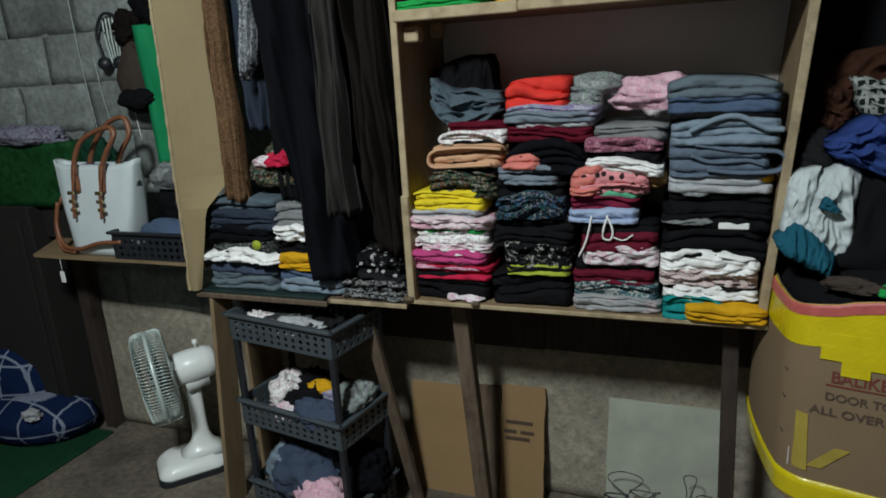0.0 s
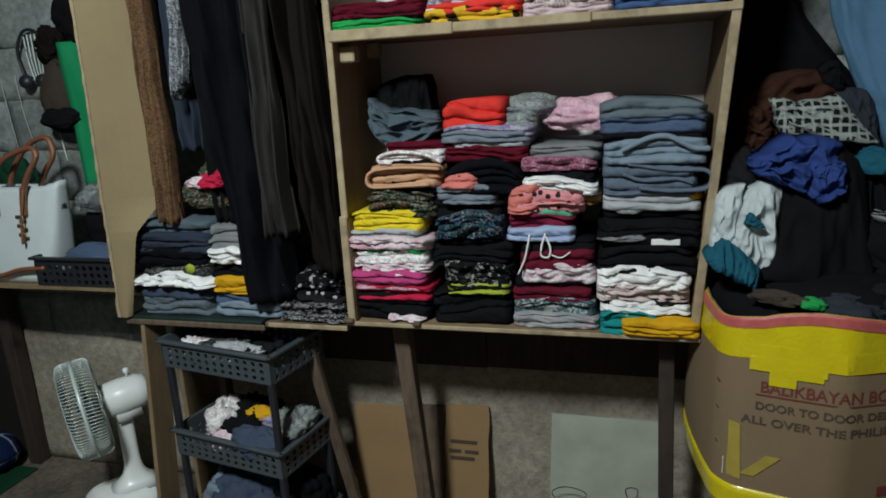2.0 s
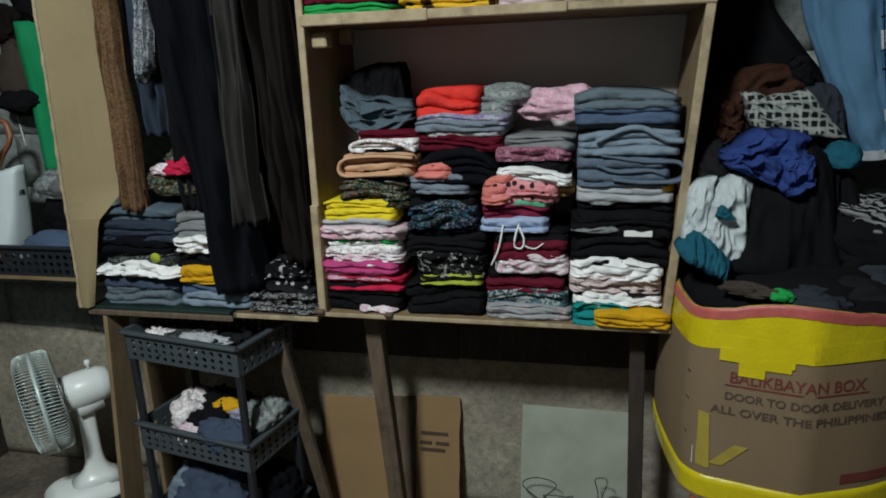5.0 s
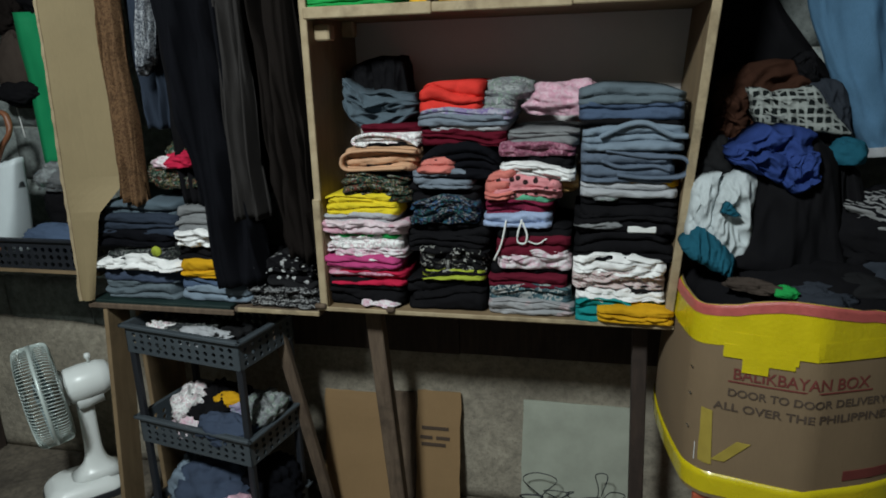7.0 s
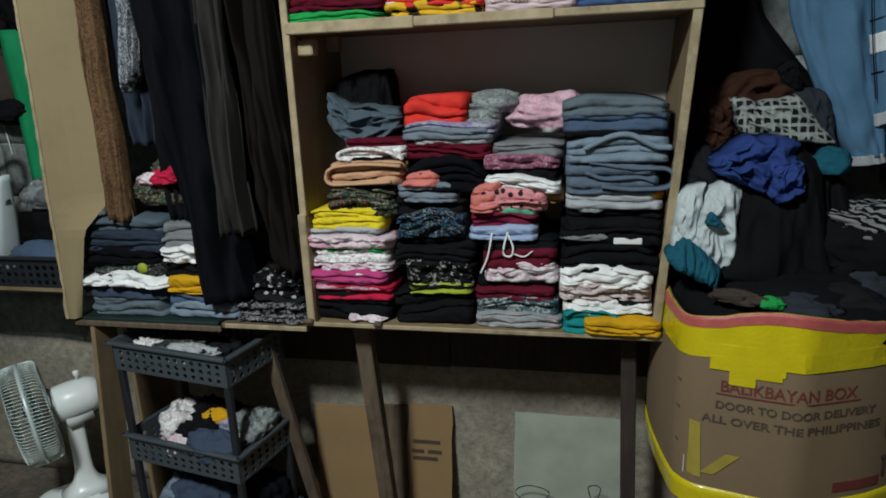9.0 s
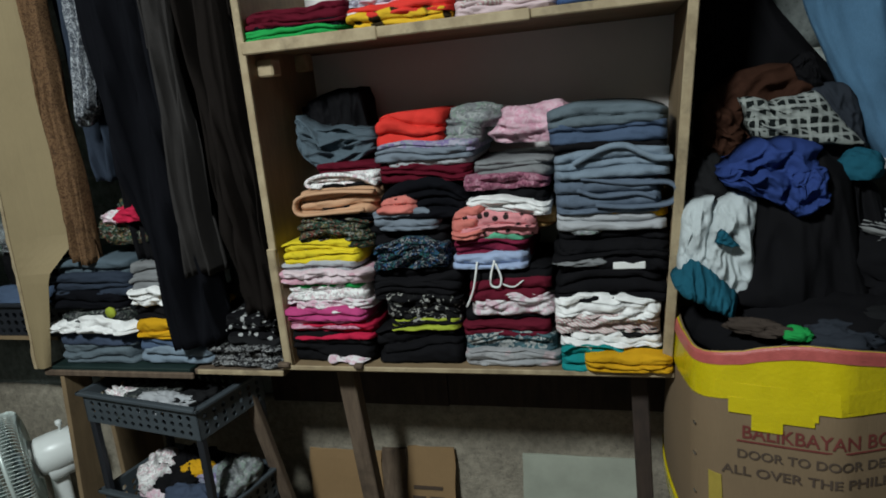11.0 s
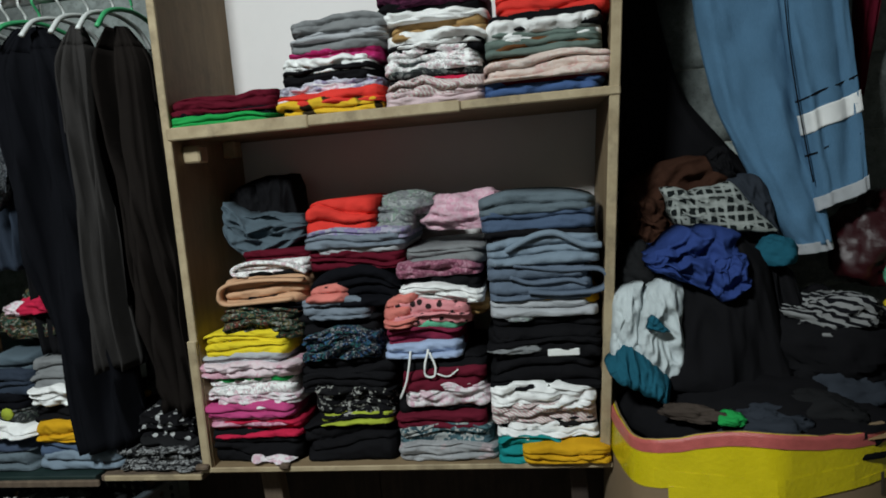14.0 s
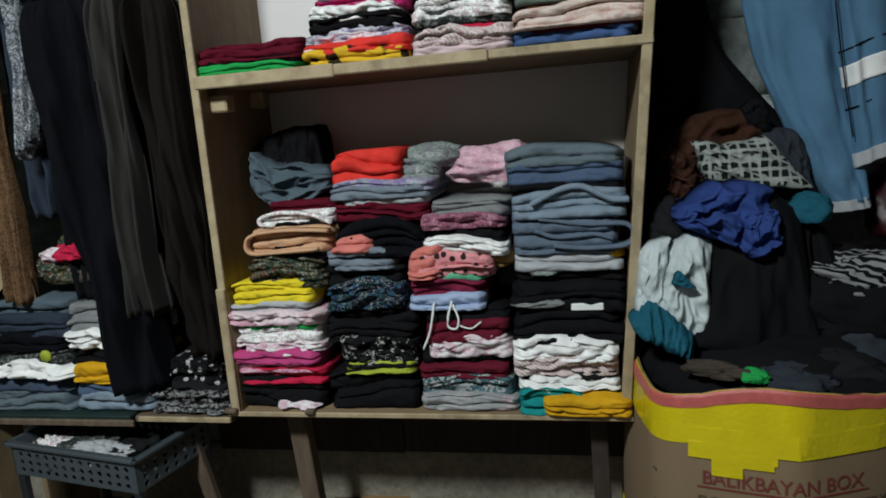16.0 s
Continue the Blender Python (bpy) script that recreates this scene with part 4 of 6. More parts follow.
ribbon("rolled_jeans", [(0.80, -0.005, 1.362), (0.90, -0.005, 1.346), (0.985, -0.005, 1.343), (1.003, -0.005, 1.318), (0.985, -0.005, 1.296), (0.90, -0.005, 1.292), (0.83, -0.005, 1.300)], 0.1, 0.009, "denim_mid", "light denim jeans with the folded leg curling open", "jeans", 0.04)
ribbon("rolled_jeans", [(0.79, 0.0, 1.335), (0.84, 0.0, 1.318), (0.92, 0.0, 1.322), (0.96, 0.0, 1.31)], 0.1, 0.009, "denim_mid", "blue denim jeans with a curled fold", "jeans", 0.03)
ribbon("rolled_jeans", [(0.785, -0.01, 1.395), (0.85, -0.01, 1.425), (0.90, -0.01, 1.428), (0.955, -0.01, 1.400), (0.995, -0.01, 1.396)], 0.1, 0.012, "denim_light", "pale denim jeans lying in a wavy fold", "jeans", 0.06)

tag = thing("garment_label", "white sewn size label on black trousers", "label", (0.90, 0.0, 1.15))
part("strip", box((0.863, 0.012, 1.146), (0.935, 0.022, 1.163), 0.002), PAPER, tag)
string = thing("drawstring", "white drawstring hanging loose from folded shorts", "cord", (0.58, 0.02, 1.08))
part("cord", tube(arc([(0.545, 0.012, 1.172), (0.54, 0.005, 1.14), (0.53, 0.004, 1.10), (0.512, 0.006, 1.06)]), 0.0028, 6), PAPER, string)
part("cord", tube(arc([(0.588, 0.012, 1.175), (0.578, 0.004, 1.14), (0.578, 0.003, 1.115), (0.597, 0.003, 1.112), (0.602, 0.005, 1.135), (0.590, 0.010, 1.168)]), 0.0028, 6), PAPER, string)
part("cord", tube(arc([(0.60, 0.008, 1.118), (0.63, 0.006, 1.11), (0.655, 0.01, 1.125)]), 0.002, 6), PAPER, string)
heap("patterned_scarf", "floral", "pile of small red and white patterned scarves under the hanging clothes", "scarf", (-0.50, 0.14, 1.285), (0.10, 0.08, 0.085), 15, 0.3)
heap("red_scarf", "crimson", "red and white scarf crumpled on the pile", "scarf", (-0.455, 0.075, 1.32), (0.055, 0.035, 0.028), 17, 0.35)
heap("white_scarf", "white_pink", "white patterned scarf crumpled on the pile", "scarf", (-0.505, 0.065, 1.315), (0.04, 0.03, 0.02), 18, 0.35)
heap("dark_clothes", "black", "dark clothes piled beneath the hanging garments", "clothes", (-0.40, 0.2, 1.25), (0.18, 0.08, 0.10), 19, 0.2)
heap("dark_clothes", "charcoal", "dark clothes piled beneath the hanging garments", "clothes", (-0.16, 0.17, 0.965), (0.12, 0.1, 0.08), 20, 0.25)
yb = thing("yellow_badge", "yellow round print on a dark folded shirt", "badge", (-0.545, 0.01, 1.03))
bm = tube([(-0.545, 0.012, 1.05), (-0.545, 0.004, 1.05)], 0.016, 20)
part("disc", bm, CLOTH["lime"], yb)

# ---- big carton with yellow tape ----
BA = radians(-11)
BX = Matrix.Translation((1.025, -0.195, 0)) @ Matrix.Rotation(BA, 4, "Z")
BW, BD, BZ0, BZ1 = 0.56, 0.47, 0.53, 1.03
RIGHT_R = 0.17
carton = thing("carton", "large brown cardboard carton with yellow tape and red lettering", "box", (1.3, 0.0, BZ0))


def bend(v):
    """The carton's front is creased upright: past the crease it turns away towards the wall, oversteep to imitate a
    cast shadow.
    """
    d = max(0.0, v.x - 0.25)
    k = 1 - v.y / BD
    return Vector((v.x - 0.08 * d * k, v.y + 0.56 * d * k, v.z))


def carton_ring(z, grow=0.0, n=9):
    """The carton's outline at height z, its sides bulging a little."""
    k = (z - BZ0) / (BZ1 - BZ0)
    bul = 0.028 * math.sin(math.pi * min(1, max(0, 0.15 + 0.7 * (1 - k)))) + grow
    pts = []
    s, q = 0.05, RIGHT_R
    for cx, cy, a0, r in ((s, s, 180, s), (BW - q, q, 270, q), (BW - s, BD - s, 0, s), (s, BD - s, 90, s)):
        for i in range(n):
            a = radians(a0 + 90 * i / (n - 1))
            pts.append(Vector((cx + r * math.cos(a), cy + r * math.sin(a), z)))
    out = []
    for i, p in enumerate(pts):
        q = pts[(i + 1) % len(pts)]
        steps = 12 if (q - p).length > 0.1 else 1
        for s in range(steps):
            v = p.lerp(q, s / steps)
            fx, fy = (v.x / BW - 0.5) * 2, (v.y / BD - 0.5) * 2
            ex, ey = (1 - fy * fy), (1 - fx * fx)
            v = v + Vector((math.copysign(1, fx) * abs(fx) ** 6 * (bul * ex + grow * 0.5), math.copysign(1, fy) * abs(fy) ** 6 * (bul * ey * 0.5 + grow * 0.5), 0))
            low = max(0.0, 0.90 - z)
            v.x -= (0.23 + 0.07 * min(1, low * 2.5)) * v.y * (1 - v.x / BW)
            v.z += 0.004 * wob(v.x * 6, v.y * 6, 0, 2)
            out.append(BX @ bend(v))
    return out


def rim(p):
    """Height of the rim, which sags between the corners and rises to the right and back."""
    q = BX.inverted() @ p
    return BZ1 + 0.05 * max(0.0, q.y - 0.14) / BD + 0.036 * math.exp(-((q.x - 0.19) / 0.14) ** 2) - 0.004 + 0.008 * wob(q.x * 9, q.y * 9, 0, 4) + 0.004 * wob(q.x * 30, q.y * 30, 2, 4)


def carton_band(z0, z1, grow, steps=8, to_rim=False, lower=None):
    rings = []
    for i in range(steps + 1):
        k = i / steps
        ring = []
        base = carton_ring(z0 + (z1 - z0) * k, grow)
        for p in base:
            q = p.copy()
            if to_rim:
                top = rim(p)
                lo = z0 if lower is None else top - lower
                q.z = lo + (top - lo) * k
            ring.append(q)
        rings.append(ring)
    inner = [[p + (Vector((BX.translation.x + 0.25, 0.05, p.z)) - p).normalized() * 0.004 for p in ring] for ring in reversed(rings)]
    return from_grid(rings + inner + [rings[0]], caps=False)


part("body", carton_band(BZ0, BZ1, 0.0, 14, True), CARD_GREY, carton)
part("bottom", box((1.06, -0.15, BZ0), (1.5, 0.18, BZ0 + 0.006), 0), CARD_GREY, carton)
part("top_tape", carton_band(BZ1 - 0.1, BZ1, 0.003, 4, True, 0.098), TAPE, carton, "glossy yellow packing tape round the rim")
part("rim_tape", carton_band(BZ1 - 0.03, BZ1, 0.0055, 3, True, 0.026), PINKTAPE, carton, "pink printed tape along the rim")
part("bottom_tape", carton_band(BZ0 + 0.012, BZ0 + 0.072, 0.003, 3), TAPE, carton, "glossy yellow packing tape round the foot")


def front_at(u, z):
    """How far the carton's front stands behind (+) or before (-) its flat plane."""
    k = (z - BZ0) / (BZ1 - BZ0)
    bul = 0.028 * math.sin(math.pi * min(1, max(0, 0.15 + 0.7 * (1 - k))))
    y, fx = 0.0, (u / BW - 0.5) * 2
    if u > BW - RIGHT_R:
        y = RIGHT_R - math.sqrt(max(0, RIGHT_R ** 2 - (u - BW + RIGHT_R) ** 2))
    elif u < 0.05:
        y = 0.05 - math.sqrt(max(0, 0.05 ** 2 - (0.05 - max(u, 0.0)) ** 2))
    fy = abs(y / BD - 0.5) * 2
    return y - fy ** 6 * bul * (1 - fx * fx) * 0.5


def on_front(u0, u1, z0, z1, proud=0.004, skew=0.0, bm=None):
    """A thin strip on the carton's front, following its bulge."""
    rings = []
    for i in range(9):
        u = u0 + (u1 - u0) * i / 8
        ring = []
        for z, d in ((z0, 0), (z1, 0), (z1, 0.002), (z0, 0.002)):
            uu = u + skew * (z - z0)
            ring.append(BX @ bend(Vector((uu, front_at(uu, z) - proud + d, z))))
        rings.append(ring)
    own = from_grid(rings, smooth=False)
    return own if bm is None else join(bm, own)


for u0, u1, z0, z1 in ((0.03, 0.52, 0.944, 0.976), (0.055, 0.211, 0.914, 0.946), (0.211, 0.50, 0.930, 0.946), (0.097, 0.152, 0.881, 0.916), (0.152, 0.205, 0.903, 0.916), (0.19, 0.30, 0.938, 0.975)):
    part("tape_strip", on_front(u0, u1, z0, z1, 0.0045), TAPE, carton, "short strip of yellow tape")
part("tape_strip", on_front(0.018, 0.05, 0.625, 0.77, 0.003, -0.05), TAPE_WORN, carton, "worn strip of yellow tape")
part("tape_strip", on_front(0.048, 0.078, 0.64, 0.70, 0.003, 0.9), TAPE_WORN, carton, "worn slanting strip of yellow tape")


def lettering(text, u, z, height, mat, width=None):
    cu = bpy.data.curves.new("letters", "FONT")
    cu.body, cu.size, cu.extrude, cu.offset = text, height * 1.38, 0.0002, 0.0005
    ob = new("letters", cu)
    me = bpy.data.meshes.new_from_object(ob.evaluated_get(bpy.context.evaluated_depsgraph_get()))
    bpy.data.objects.remove(ob)
    bm = bmesh.new()
    bm.from_mesh(me)
    bpy.data.meshes.remove(me)
    w = max(v.co.x for v in bm.verts)
    k = (width / w) if width else 1
    bmesh.ops.subdivide_edges(bm, edges=[e for e in bm.edges if e.calc_length() > 0.03], cuts=2)
    for v in bm.verts:
        uu, zz = u + v.co.x * k, z + v.co.y
        v.co = BX @ bend(Vector((uu, front_at(uu, zz) - 0.0022 - v.co.z, zz)))
    part("lettering", bm, mat, carton)


lettering("BALIKBAYAN BOX", 0.079, 0.861, 0.028, INK_RED, 0.292)
part("printed_line", on_front(0.071, 0.38, 0.852, 0.855, 0.0025), INK_RED, carton)
lettering("DOOR TO DOOR DELIVERY", 0.071, 0.817, 0.019, INK_DARK, 0.348)
lettering("ALL OVER THE PHILIPPINES", 0.044, 0.779, 0.020, INK_DARK, 0.39)
part("printed_bar", on_front(0.34, 0.45, 0.62, 0.645, 0.0025), INK_RED, carton)
for u0, u1, z0, z1 in ((0.455, 0.462, 0.90, 0.945), (0.475, 0.482, 0.905, 0.935), (0.45, 0.478, 0.872, 0.882), (0.468, 0.474, 0.80, 0.85), (0.45, 0.456, 0.745, 0.785), (0.462, 0.482, 0.725, 0.733), (0.45, 0.474, 0.685, 0.695), (0.455, 0.461, 0.64, 0.68)):
    part("handwritten_bar", on_front(u0, u1, z0, z1, 0.0055), INK_DARK, carton, "dark marker stroke")
for z in (0.86, 0.79, 0.70):
    part("staple", box((0, -0.003, 0), (0.012, 0.0, 0.004), 0.0005, None, BX @ Matrix.Translation((-0.012, 0.035, z)) @ Matrix.Rotation(radians(-70), 4, "Z")), STEEL, carton)
part("sticker", on_front(0.002, 0.010, 0.62, 0.668, 0.008), PAPER, carton, "small white sticker")
crate = thing("plastic_crate", "orange plastic crate under the carton", "crate", (1.3, 0.0, 0.0))
CX = BX @ Matrix.Translation((0.02, 0.02, 0))
part("body", box((0, 0, 0.0), (0.38, 0.40, 0.49), 0.02, None, CX, 3), ORANGE, crate)
part("rim", box((-0.008, -0.008, 0.49), (0.388, 0.408, 0.528), 0.01, None, CX, 2), ORANGE, crate)

def leg_tube(points, widths, depth, seed, nu=48, crease=0.0, tilt=0.006):
    pts = arc(points, 12)
    ws = []
    for i in range(len(pts)):
        k = i / (len(pts) - 1) * (len(widths) - 1)
        a = min(int(k), len(widths) - 2)
        ws.append(widths[a] + (widths[a + 1] - widths[a]) * (k - a))
    rings = []
    for i, p in enumerate(pts):
        ring = []
        for j in range(nu):
            a = 2 * math.pi * j / nu
            c, s = math.cos(a), math.sin(a)
            f = 0.018 * (wob(c * 2, p.z * 3, 1, seed) + 0.6 * wob(c * 5, p.z * 7, 2, seed)) + crease * (0.5 - 2 * abs(wob(c * 2.2, p.z * 11, 3, seed)))
            ring.append((p.x + ws[i] / 2 * math.copysign(abs(c) ** 0.75, c), p.y + depth / 2 * math.copysign(abs(s) ** 0.8, s) + f, p.z + tilt * c))
        rings.append(ring)
    return from_grid(rings)


# ---- clothes heaped in the carton ----
G = "clothes heaped in the carton"
heap("black_cloth", "black", "black cloth filling the carton under the heap", "cloth", (1.31, 0.02, 1.0), (0.265, 0.235, 0.10), 50, 0.14, 0, G, 0.9)
jacket = thing("black_jacket", "black jacket draped down over the heap of clothes", "jacket", (1.25, 0.05, 1.02), G)
drape("body", "black", "", "", [(1.14, 1.30), (1.21, 1.36), (1.285, 1.395), (1.345, 1.34)], [(1.12, 1.075), (1.23, 1.045), (1.31, 1.02), (1.38, 1.02)], -0.01, 51, 0.03, 0.026, 0.14, (2.4, 0.8), 0.5, -0.08, owner=jacket)
drape("sleeve", "black", "", "", [(1.33, 1.36), (1.37, 1.35), (1.41, 1.30)], [(1.36, 1.05), (1.41, 1.05), (1.46, 1.06)], 0.04, 52, 0.03, 0.026, 0.12, (2.0, 1.0), 0.4, -0.06, owner=jacket)
heap("black_skirt", "black", "black skirt lying on the heap of clothes", "skirt", (1.47, 0.06, 1.13), (0.16, 0.14, 0.12), 52, 0.2, 0.3, G, 0.9)
jumper = thing("blue_hoodie", "royal blue fleece jumper bundled on the heap", "jumper", (1.19, 0.05, 1.28), G)
drape("body", "royal", "", "", [(1.088, 1.365), (1.14, 1.405), (1.21, 1.42), (1.285, 1.40)], [(1.095, 1.335), (1.15, 1.31), (1.215, 1.285), (1.275, 1.31)], 0.0, 53, 0.045, 0.034, 0.10, (3.0, 2.6), 1.1, -0.02, owner=jumper)
drape("sleeve", "royal", "", "", [(1.225, 1.36), (1.255, 1.372), (1.29, 1.36)], [(1.205, 1.288), (1.24, 1.266), (1.287, 1.29)], -0.03, 54, 0.03, 0.022, 0.06, (2.0, 3.0), 0.8, -0.02, owner=jumper)
brown = thing("brown_jacket", "dark brown jacket crumpled on top of the heap", "jacket", (1.2, 0.22, 1.35), G)
drape("body", "dark_brown", "", "", [(1.07, 1.50), (1.12, 1.545), (1.18, 1.572), (1.265, 1.578), (1.325, 1.55)], [(1.07, 1.37), (1.12, 1.36), (1.18, 1.38), (1.26, 1.42), (1.34, 1.44)], 0.21, 54, 0.04, 0.032, 0.12, (3.0, 3.0), 1.2, 0.0, owner=brown)
drape("sleeve", "dark_brown", "", "", [(1.065, 1.48), (1.10, 1.50), (1.155, 1.47)], [(1.072, 1.365), (1.11, 1.345), (1.165, 1.375)], 0.16, 64, 0.03, 0.026, 0.08, (2.0, 3.0), 1.0, 0.0, owner=brown)
drape("collar", "black", "black collar", "", [(1.262, 1.572), (1.29, 1.59), (1.315, 1.578)], [(1.275, 1.53), (1.30, 1.515), (1.33, 1.51)], 0.18, 67, 0.015, 0.010, 0.04, (2.0, 2.0), owner=brown)
drape("plaid_shirt", "plaid_grey", "black and white checked shirt on the heap", "shirt",
      [(1.152, 1.508), (1.22, 1.495), (1.305, 1.503)], [(1.17, 1.42), (1.27, 1.395), (1.40, 1.385)], 0.13, 55, 0.03, 0.016, 0.10, (2.6, 2.6), 1.0, -0.04, G)
drape("grey_shirt", "slate_dark", "dark slate shirt bundled beside the checked shirt", "shirt",
      [(1.30, 1.512), (1.345, 1.518), (1.392, 1.505)], [(1.33, 1.36), (1.37, 1.35), (1.415, 1.36)], 0.17, 56, 0.03, 0.016, 0.09, (2.0, 2.0), 0.4, -0.02, G)
heap("teal_cap", "petrol", "teal cap on the heap of clothes", "cap", (1.368, 0.05, 1.345), (0.045, 0.05, 0.04), 57, 0.12, 0, G, 0.5)
drape("teal_cap", "petrol", "dark teal ribbed knitted cap over the carton's rim", "cap",
      [(0.985, 1.142), (1.03, 1.182), (1.08, 1.152), (1.122, 1.10)], [(0.99, 1.125), (1.03, 1.098), (1.07, 1.075), (1.108, 1.055)], -0.06, 59, 0.045, 0.012, 0.08, (7.0, 1.2), 0.0, -0.03, G)
heap("grey_trousers", "charcoal", "dark grey trousers lying along the carton's rim", "trousers", (1.37, -0.10, 1.035), (0.11, 0.06, 0.045), 60, 0.22, -0.2, G, 0.8)
heap("grey_trousers", "slate_dark", "dark slate trousers lying along the carton's rim", "trousers", (1.47, -0.03, 1.065), (0.10, 0.06, 0.055), 61, 0.22, 0.2, G, 0.8)
heap("green_sock", "green", "green sock at the carton's rim", "sock", (1.205, -0.175, 1.062), (0.03, 0.022, 0.014), 62, 0.2, -0.4, G)
heap("brown_sock", "brown_mid", "brown sock at the carton's rim", "sock", (1.14, -0.15, 1.065), (0.055, 0.022, 0.018), 63, 0.25, -0.4, G)
heap("slate_shirt", "slate_dark", "dark slate shirt tucked along the carton's rim", "shirt", (1.275, -0.155, 1.035), (0.085, 0.05, 0.038), 69, 0.22, -0.2, G, 0.8)
heap("striped_shirt", "stripe_black", "black shirt with white stripes on the heap", "shirt", (1.455, 0.02, 1.215), (0.10, 0.07, 0.045), 65, 0.3, -0.5, G, 0.8)
heap("grey_bag", "charcoal", "dark grey clothes pushed against the cabinet's side", "clothes", (1.075, 0.12, 1.31), (0.055, 0.09, 0.07), 66, 0.2, 0, G, 0.95)
flap = thing("carton_flap", "brown cardboard flap folded inward on the carton", "flap", (1.47, -0.2, 1.04))
for i in range(2):
    part("layer", box((0.33, 0.012 + 0.02 * i, BZ1 - 0.008 + 0.01 * i), (0.52, 0.05 + 0.02 * i, BZ1 - 0.004 + 0.01 * i), 0.001, None, BX @ Matrix.Translation((0.25, 0.01, -0.015)) @ Matrix.Rotation(radians(24), 4, "Z") @ Matrix.Translation((-0.25, 0, 0)) @ pose(0, 0, 0, 0, -1 - i, 0)), CARD_GREY if i % 2 else CARD, flap)

acid = thing("acid_jeans", "pale acid-washed denim jeans crumpled at the carton's edge", "jeans", (1.09, 0.0, 1.09), G)
drape("leg", "denim_acid", "", "", [(1.012, 1.285), (1.04, 1.30), (1.075, 1.308)], [(0.998, 1.12), (1.025, 1.11), (1.055, 1.12)], -0.02, 58, 0.03, 0.018, 0.05, (1.6, 2.6), 0.6, -0.02, owner=acid)
drape("leg", "denim_acid", "", "", [(1.07, 1.288), (1.115, 1.31), (1.165, 1.295)], [(1.045, 1.17), (1.085, 1.115), (1.145, 1.085)], -0.02, 68, 0.035, 0.022, 0.06, (1.8, 2.4), 1.4, -0.04, owner=acid)
drape("lining", "petrol", "dark teal inside of the turned-up leg", "", [(1.078, 1.245), (1.085, 1.25), (1.092, 1.247)], [(1.072, 1.222), (1.095, 1.215), (1.12, 1.213)], -0.075, 78, 0.006, 0.004, 0.02, owner=acid)

# ---- denim jacket and other things hanging at the wall behind the carton ----
JEANG = "clothes hanging behind the carton"


jeans = thing("hanging_jeans", "long pale blue denim trousers hanging with pale hems", "jeans", (1.4, 0.2, 1.3), JEANG)
part("leg", leg_tube([(1.33, 0.2, 2.35), (1.345, 0.2, 1.98), (1.38, 0.2, 1.70), (1.455, 0.185, 1.45), (1.490, 0.18, 1.345)], [0.20, 0.20, 0.18, 0.125, 0.085], 0.07, 70, crease=0.012), CLOTH["denim_pale"], jeans)
part("hem", leg_tube([(1.487, 0.18, 1.352), (1.494, 0.179, 1.328)], [0.088, 0.084], 0.068, 70), CLOTH["light_grey"], jeans, "pale frayed hem")
sleeve = thing("denim_sleeve", "blue denim jacket sleeve with white and dark bands", "jacket", (1.53, 0.16, 1.46), JEANG)
part("sleeve", leg_tube([(1.49, 0.17, 2.35), (1.495, 0.17, 1.95), (1.52, 0.165, 1.7), (1.545, 0.16, 1.46)], [0.16, 0.14, 0.12, 0.105], 0.06, 71, crease=0.004, tilt=0.024), CLOTH["denim_pale"], sleeve)
part("cuff", leg_tube([(1.5435, 0.16, 1.475), (1.547, 0.159, 1.445)], [0.112, 0.110], 0.066, 71, tilt=0.024), CLOTH["light_grey"], sleeve, "white cuff")
part("white_band", leg_tube([(1.524, 0.165, 1.665), (1.529, 0.164, 1.62)], [0.124, 0.121], 0.068, 71, tilt=0.024), CLOTH["white"], sleeve)
for z in (1.70, 1.575):
    part("dark_band", leg_tube([(1.52 + (1.7 - z) * 0.1, 0.165, z), (1.521 + (1.7 - z) * 0.1, 0.165, z - 0.004)], [0.122 - 0.05 * (1.7 - z), 0.122 - 0.05 * (1.7 - z)], 0.0635, 71, tilt=0.024), CLOTH["navy"], sleeve)
part("seam", tube(arc([(1.424, 0.139, 2.0), (1.436, 0.136, 1.8), (1.459, 0.136, 1.62), (1.480, 0.136, 1.49)]), 0.0015, 6), CLOTH["navy"], sleeve)
red = thing("red_garment", "dark red garment hanging on the wall", "clothes", (1.66, 0.33, 1.65), JEANG)
part("cloth", leg_tube([(1.72, 0.34, 2.3), (1.69, 0.34, 1.95), (1.66, 0.34, 1.68)], [0.12, 0.06, 0.02], 0.05, 73), CLOTH["maroon"], red)
white = thing("white_strap", "pale strap hanging on the wall beside the cabinet", "strap", (1.17, 0.36, 1.9))
part("strap", leg_tube([(1.165, 0.36, 2.3), (1.165, 0.36, 2.0), (1.17, 0.36, 1.905)], [0.05, 0.05, 0.03], 0.02, 74), CLOTH["light_grey"], white)
wd = thing("dark_coat", "black coat beside the cabinet, widened low to darken the wall", "coat", (1.11, 0.33, 1.5), JEANG)
# The wide lower end is added to cover and darken the wall behind.
part("coat", leg_tube([(1.12, 0.35, 2.4), (1.125, 0.35, 2.0), (1.15, 0.34, 1.72), (1.225, 0.33, 1.50)], [0.1, 0.12, 0.20, 0.40], 0.08, 75, crease=0.012), CLOTH["black"], wd)
part("sleeve", leg_tube([(1.085, 0.31, 2.3), (1.09, 0.30, 1.9), (1.10, 0.29, 1.62)], [0.05, 0.06, 0.05], 0.05, 83, crease=0.01), CLOTH["black"], wd)
heap("red_packet", REDBAG, "shiny dark red plastic bag behind the heap", "bag", (1.66, 0.26, 1.33), (0.10, 0.08, 0.11), 76, 0.2, 0, "", 0.95)
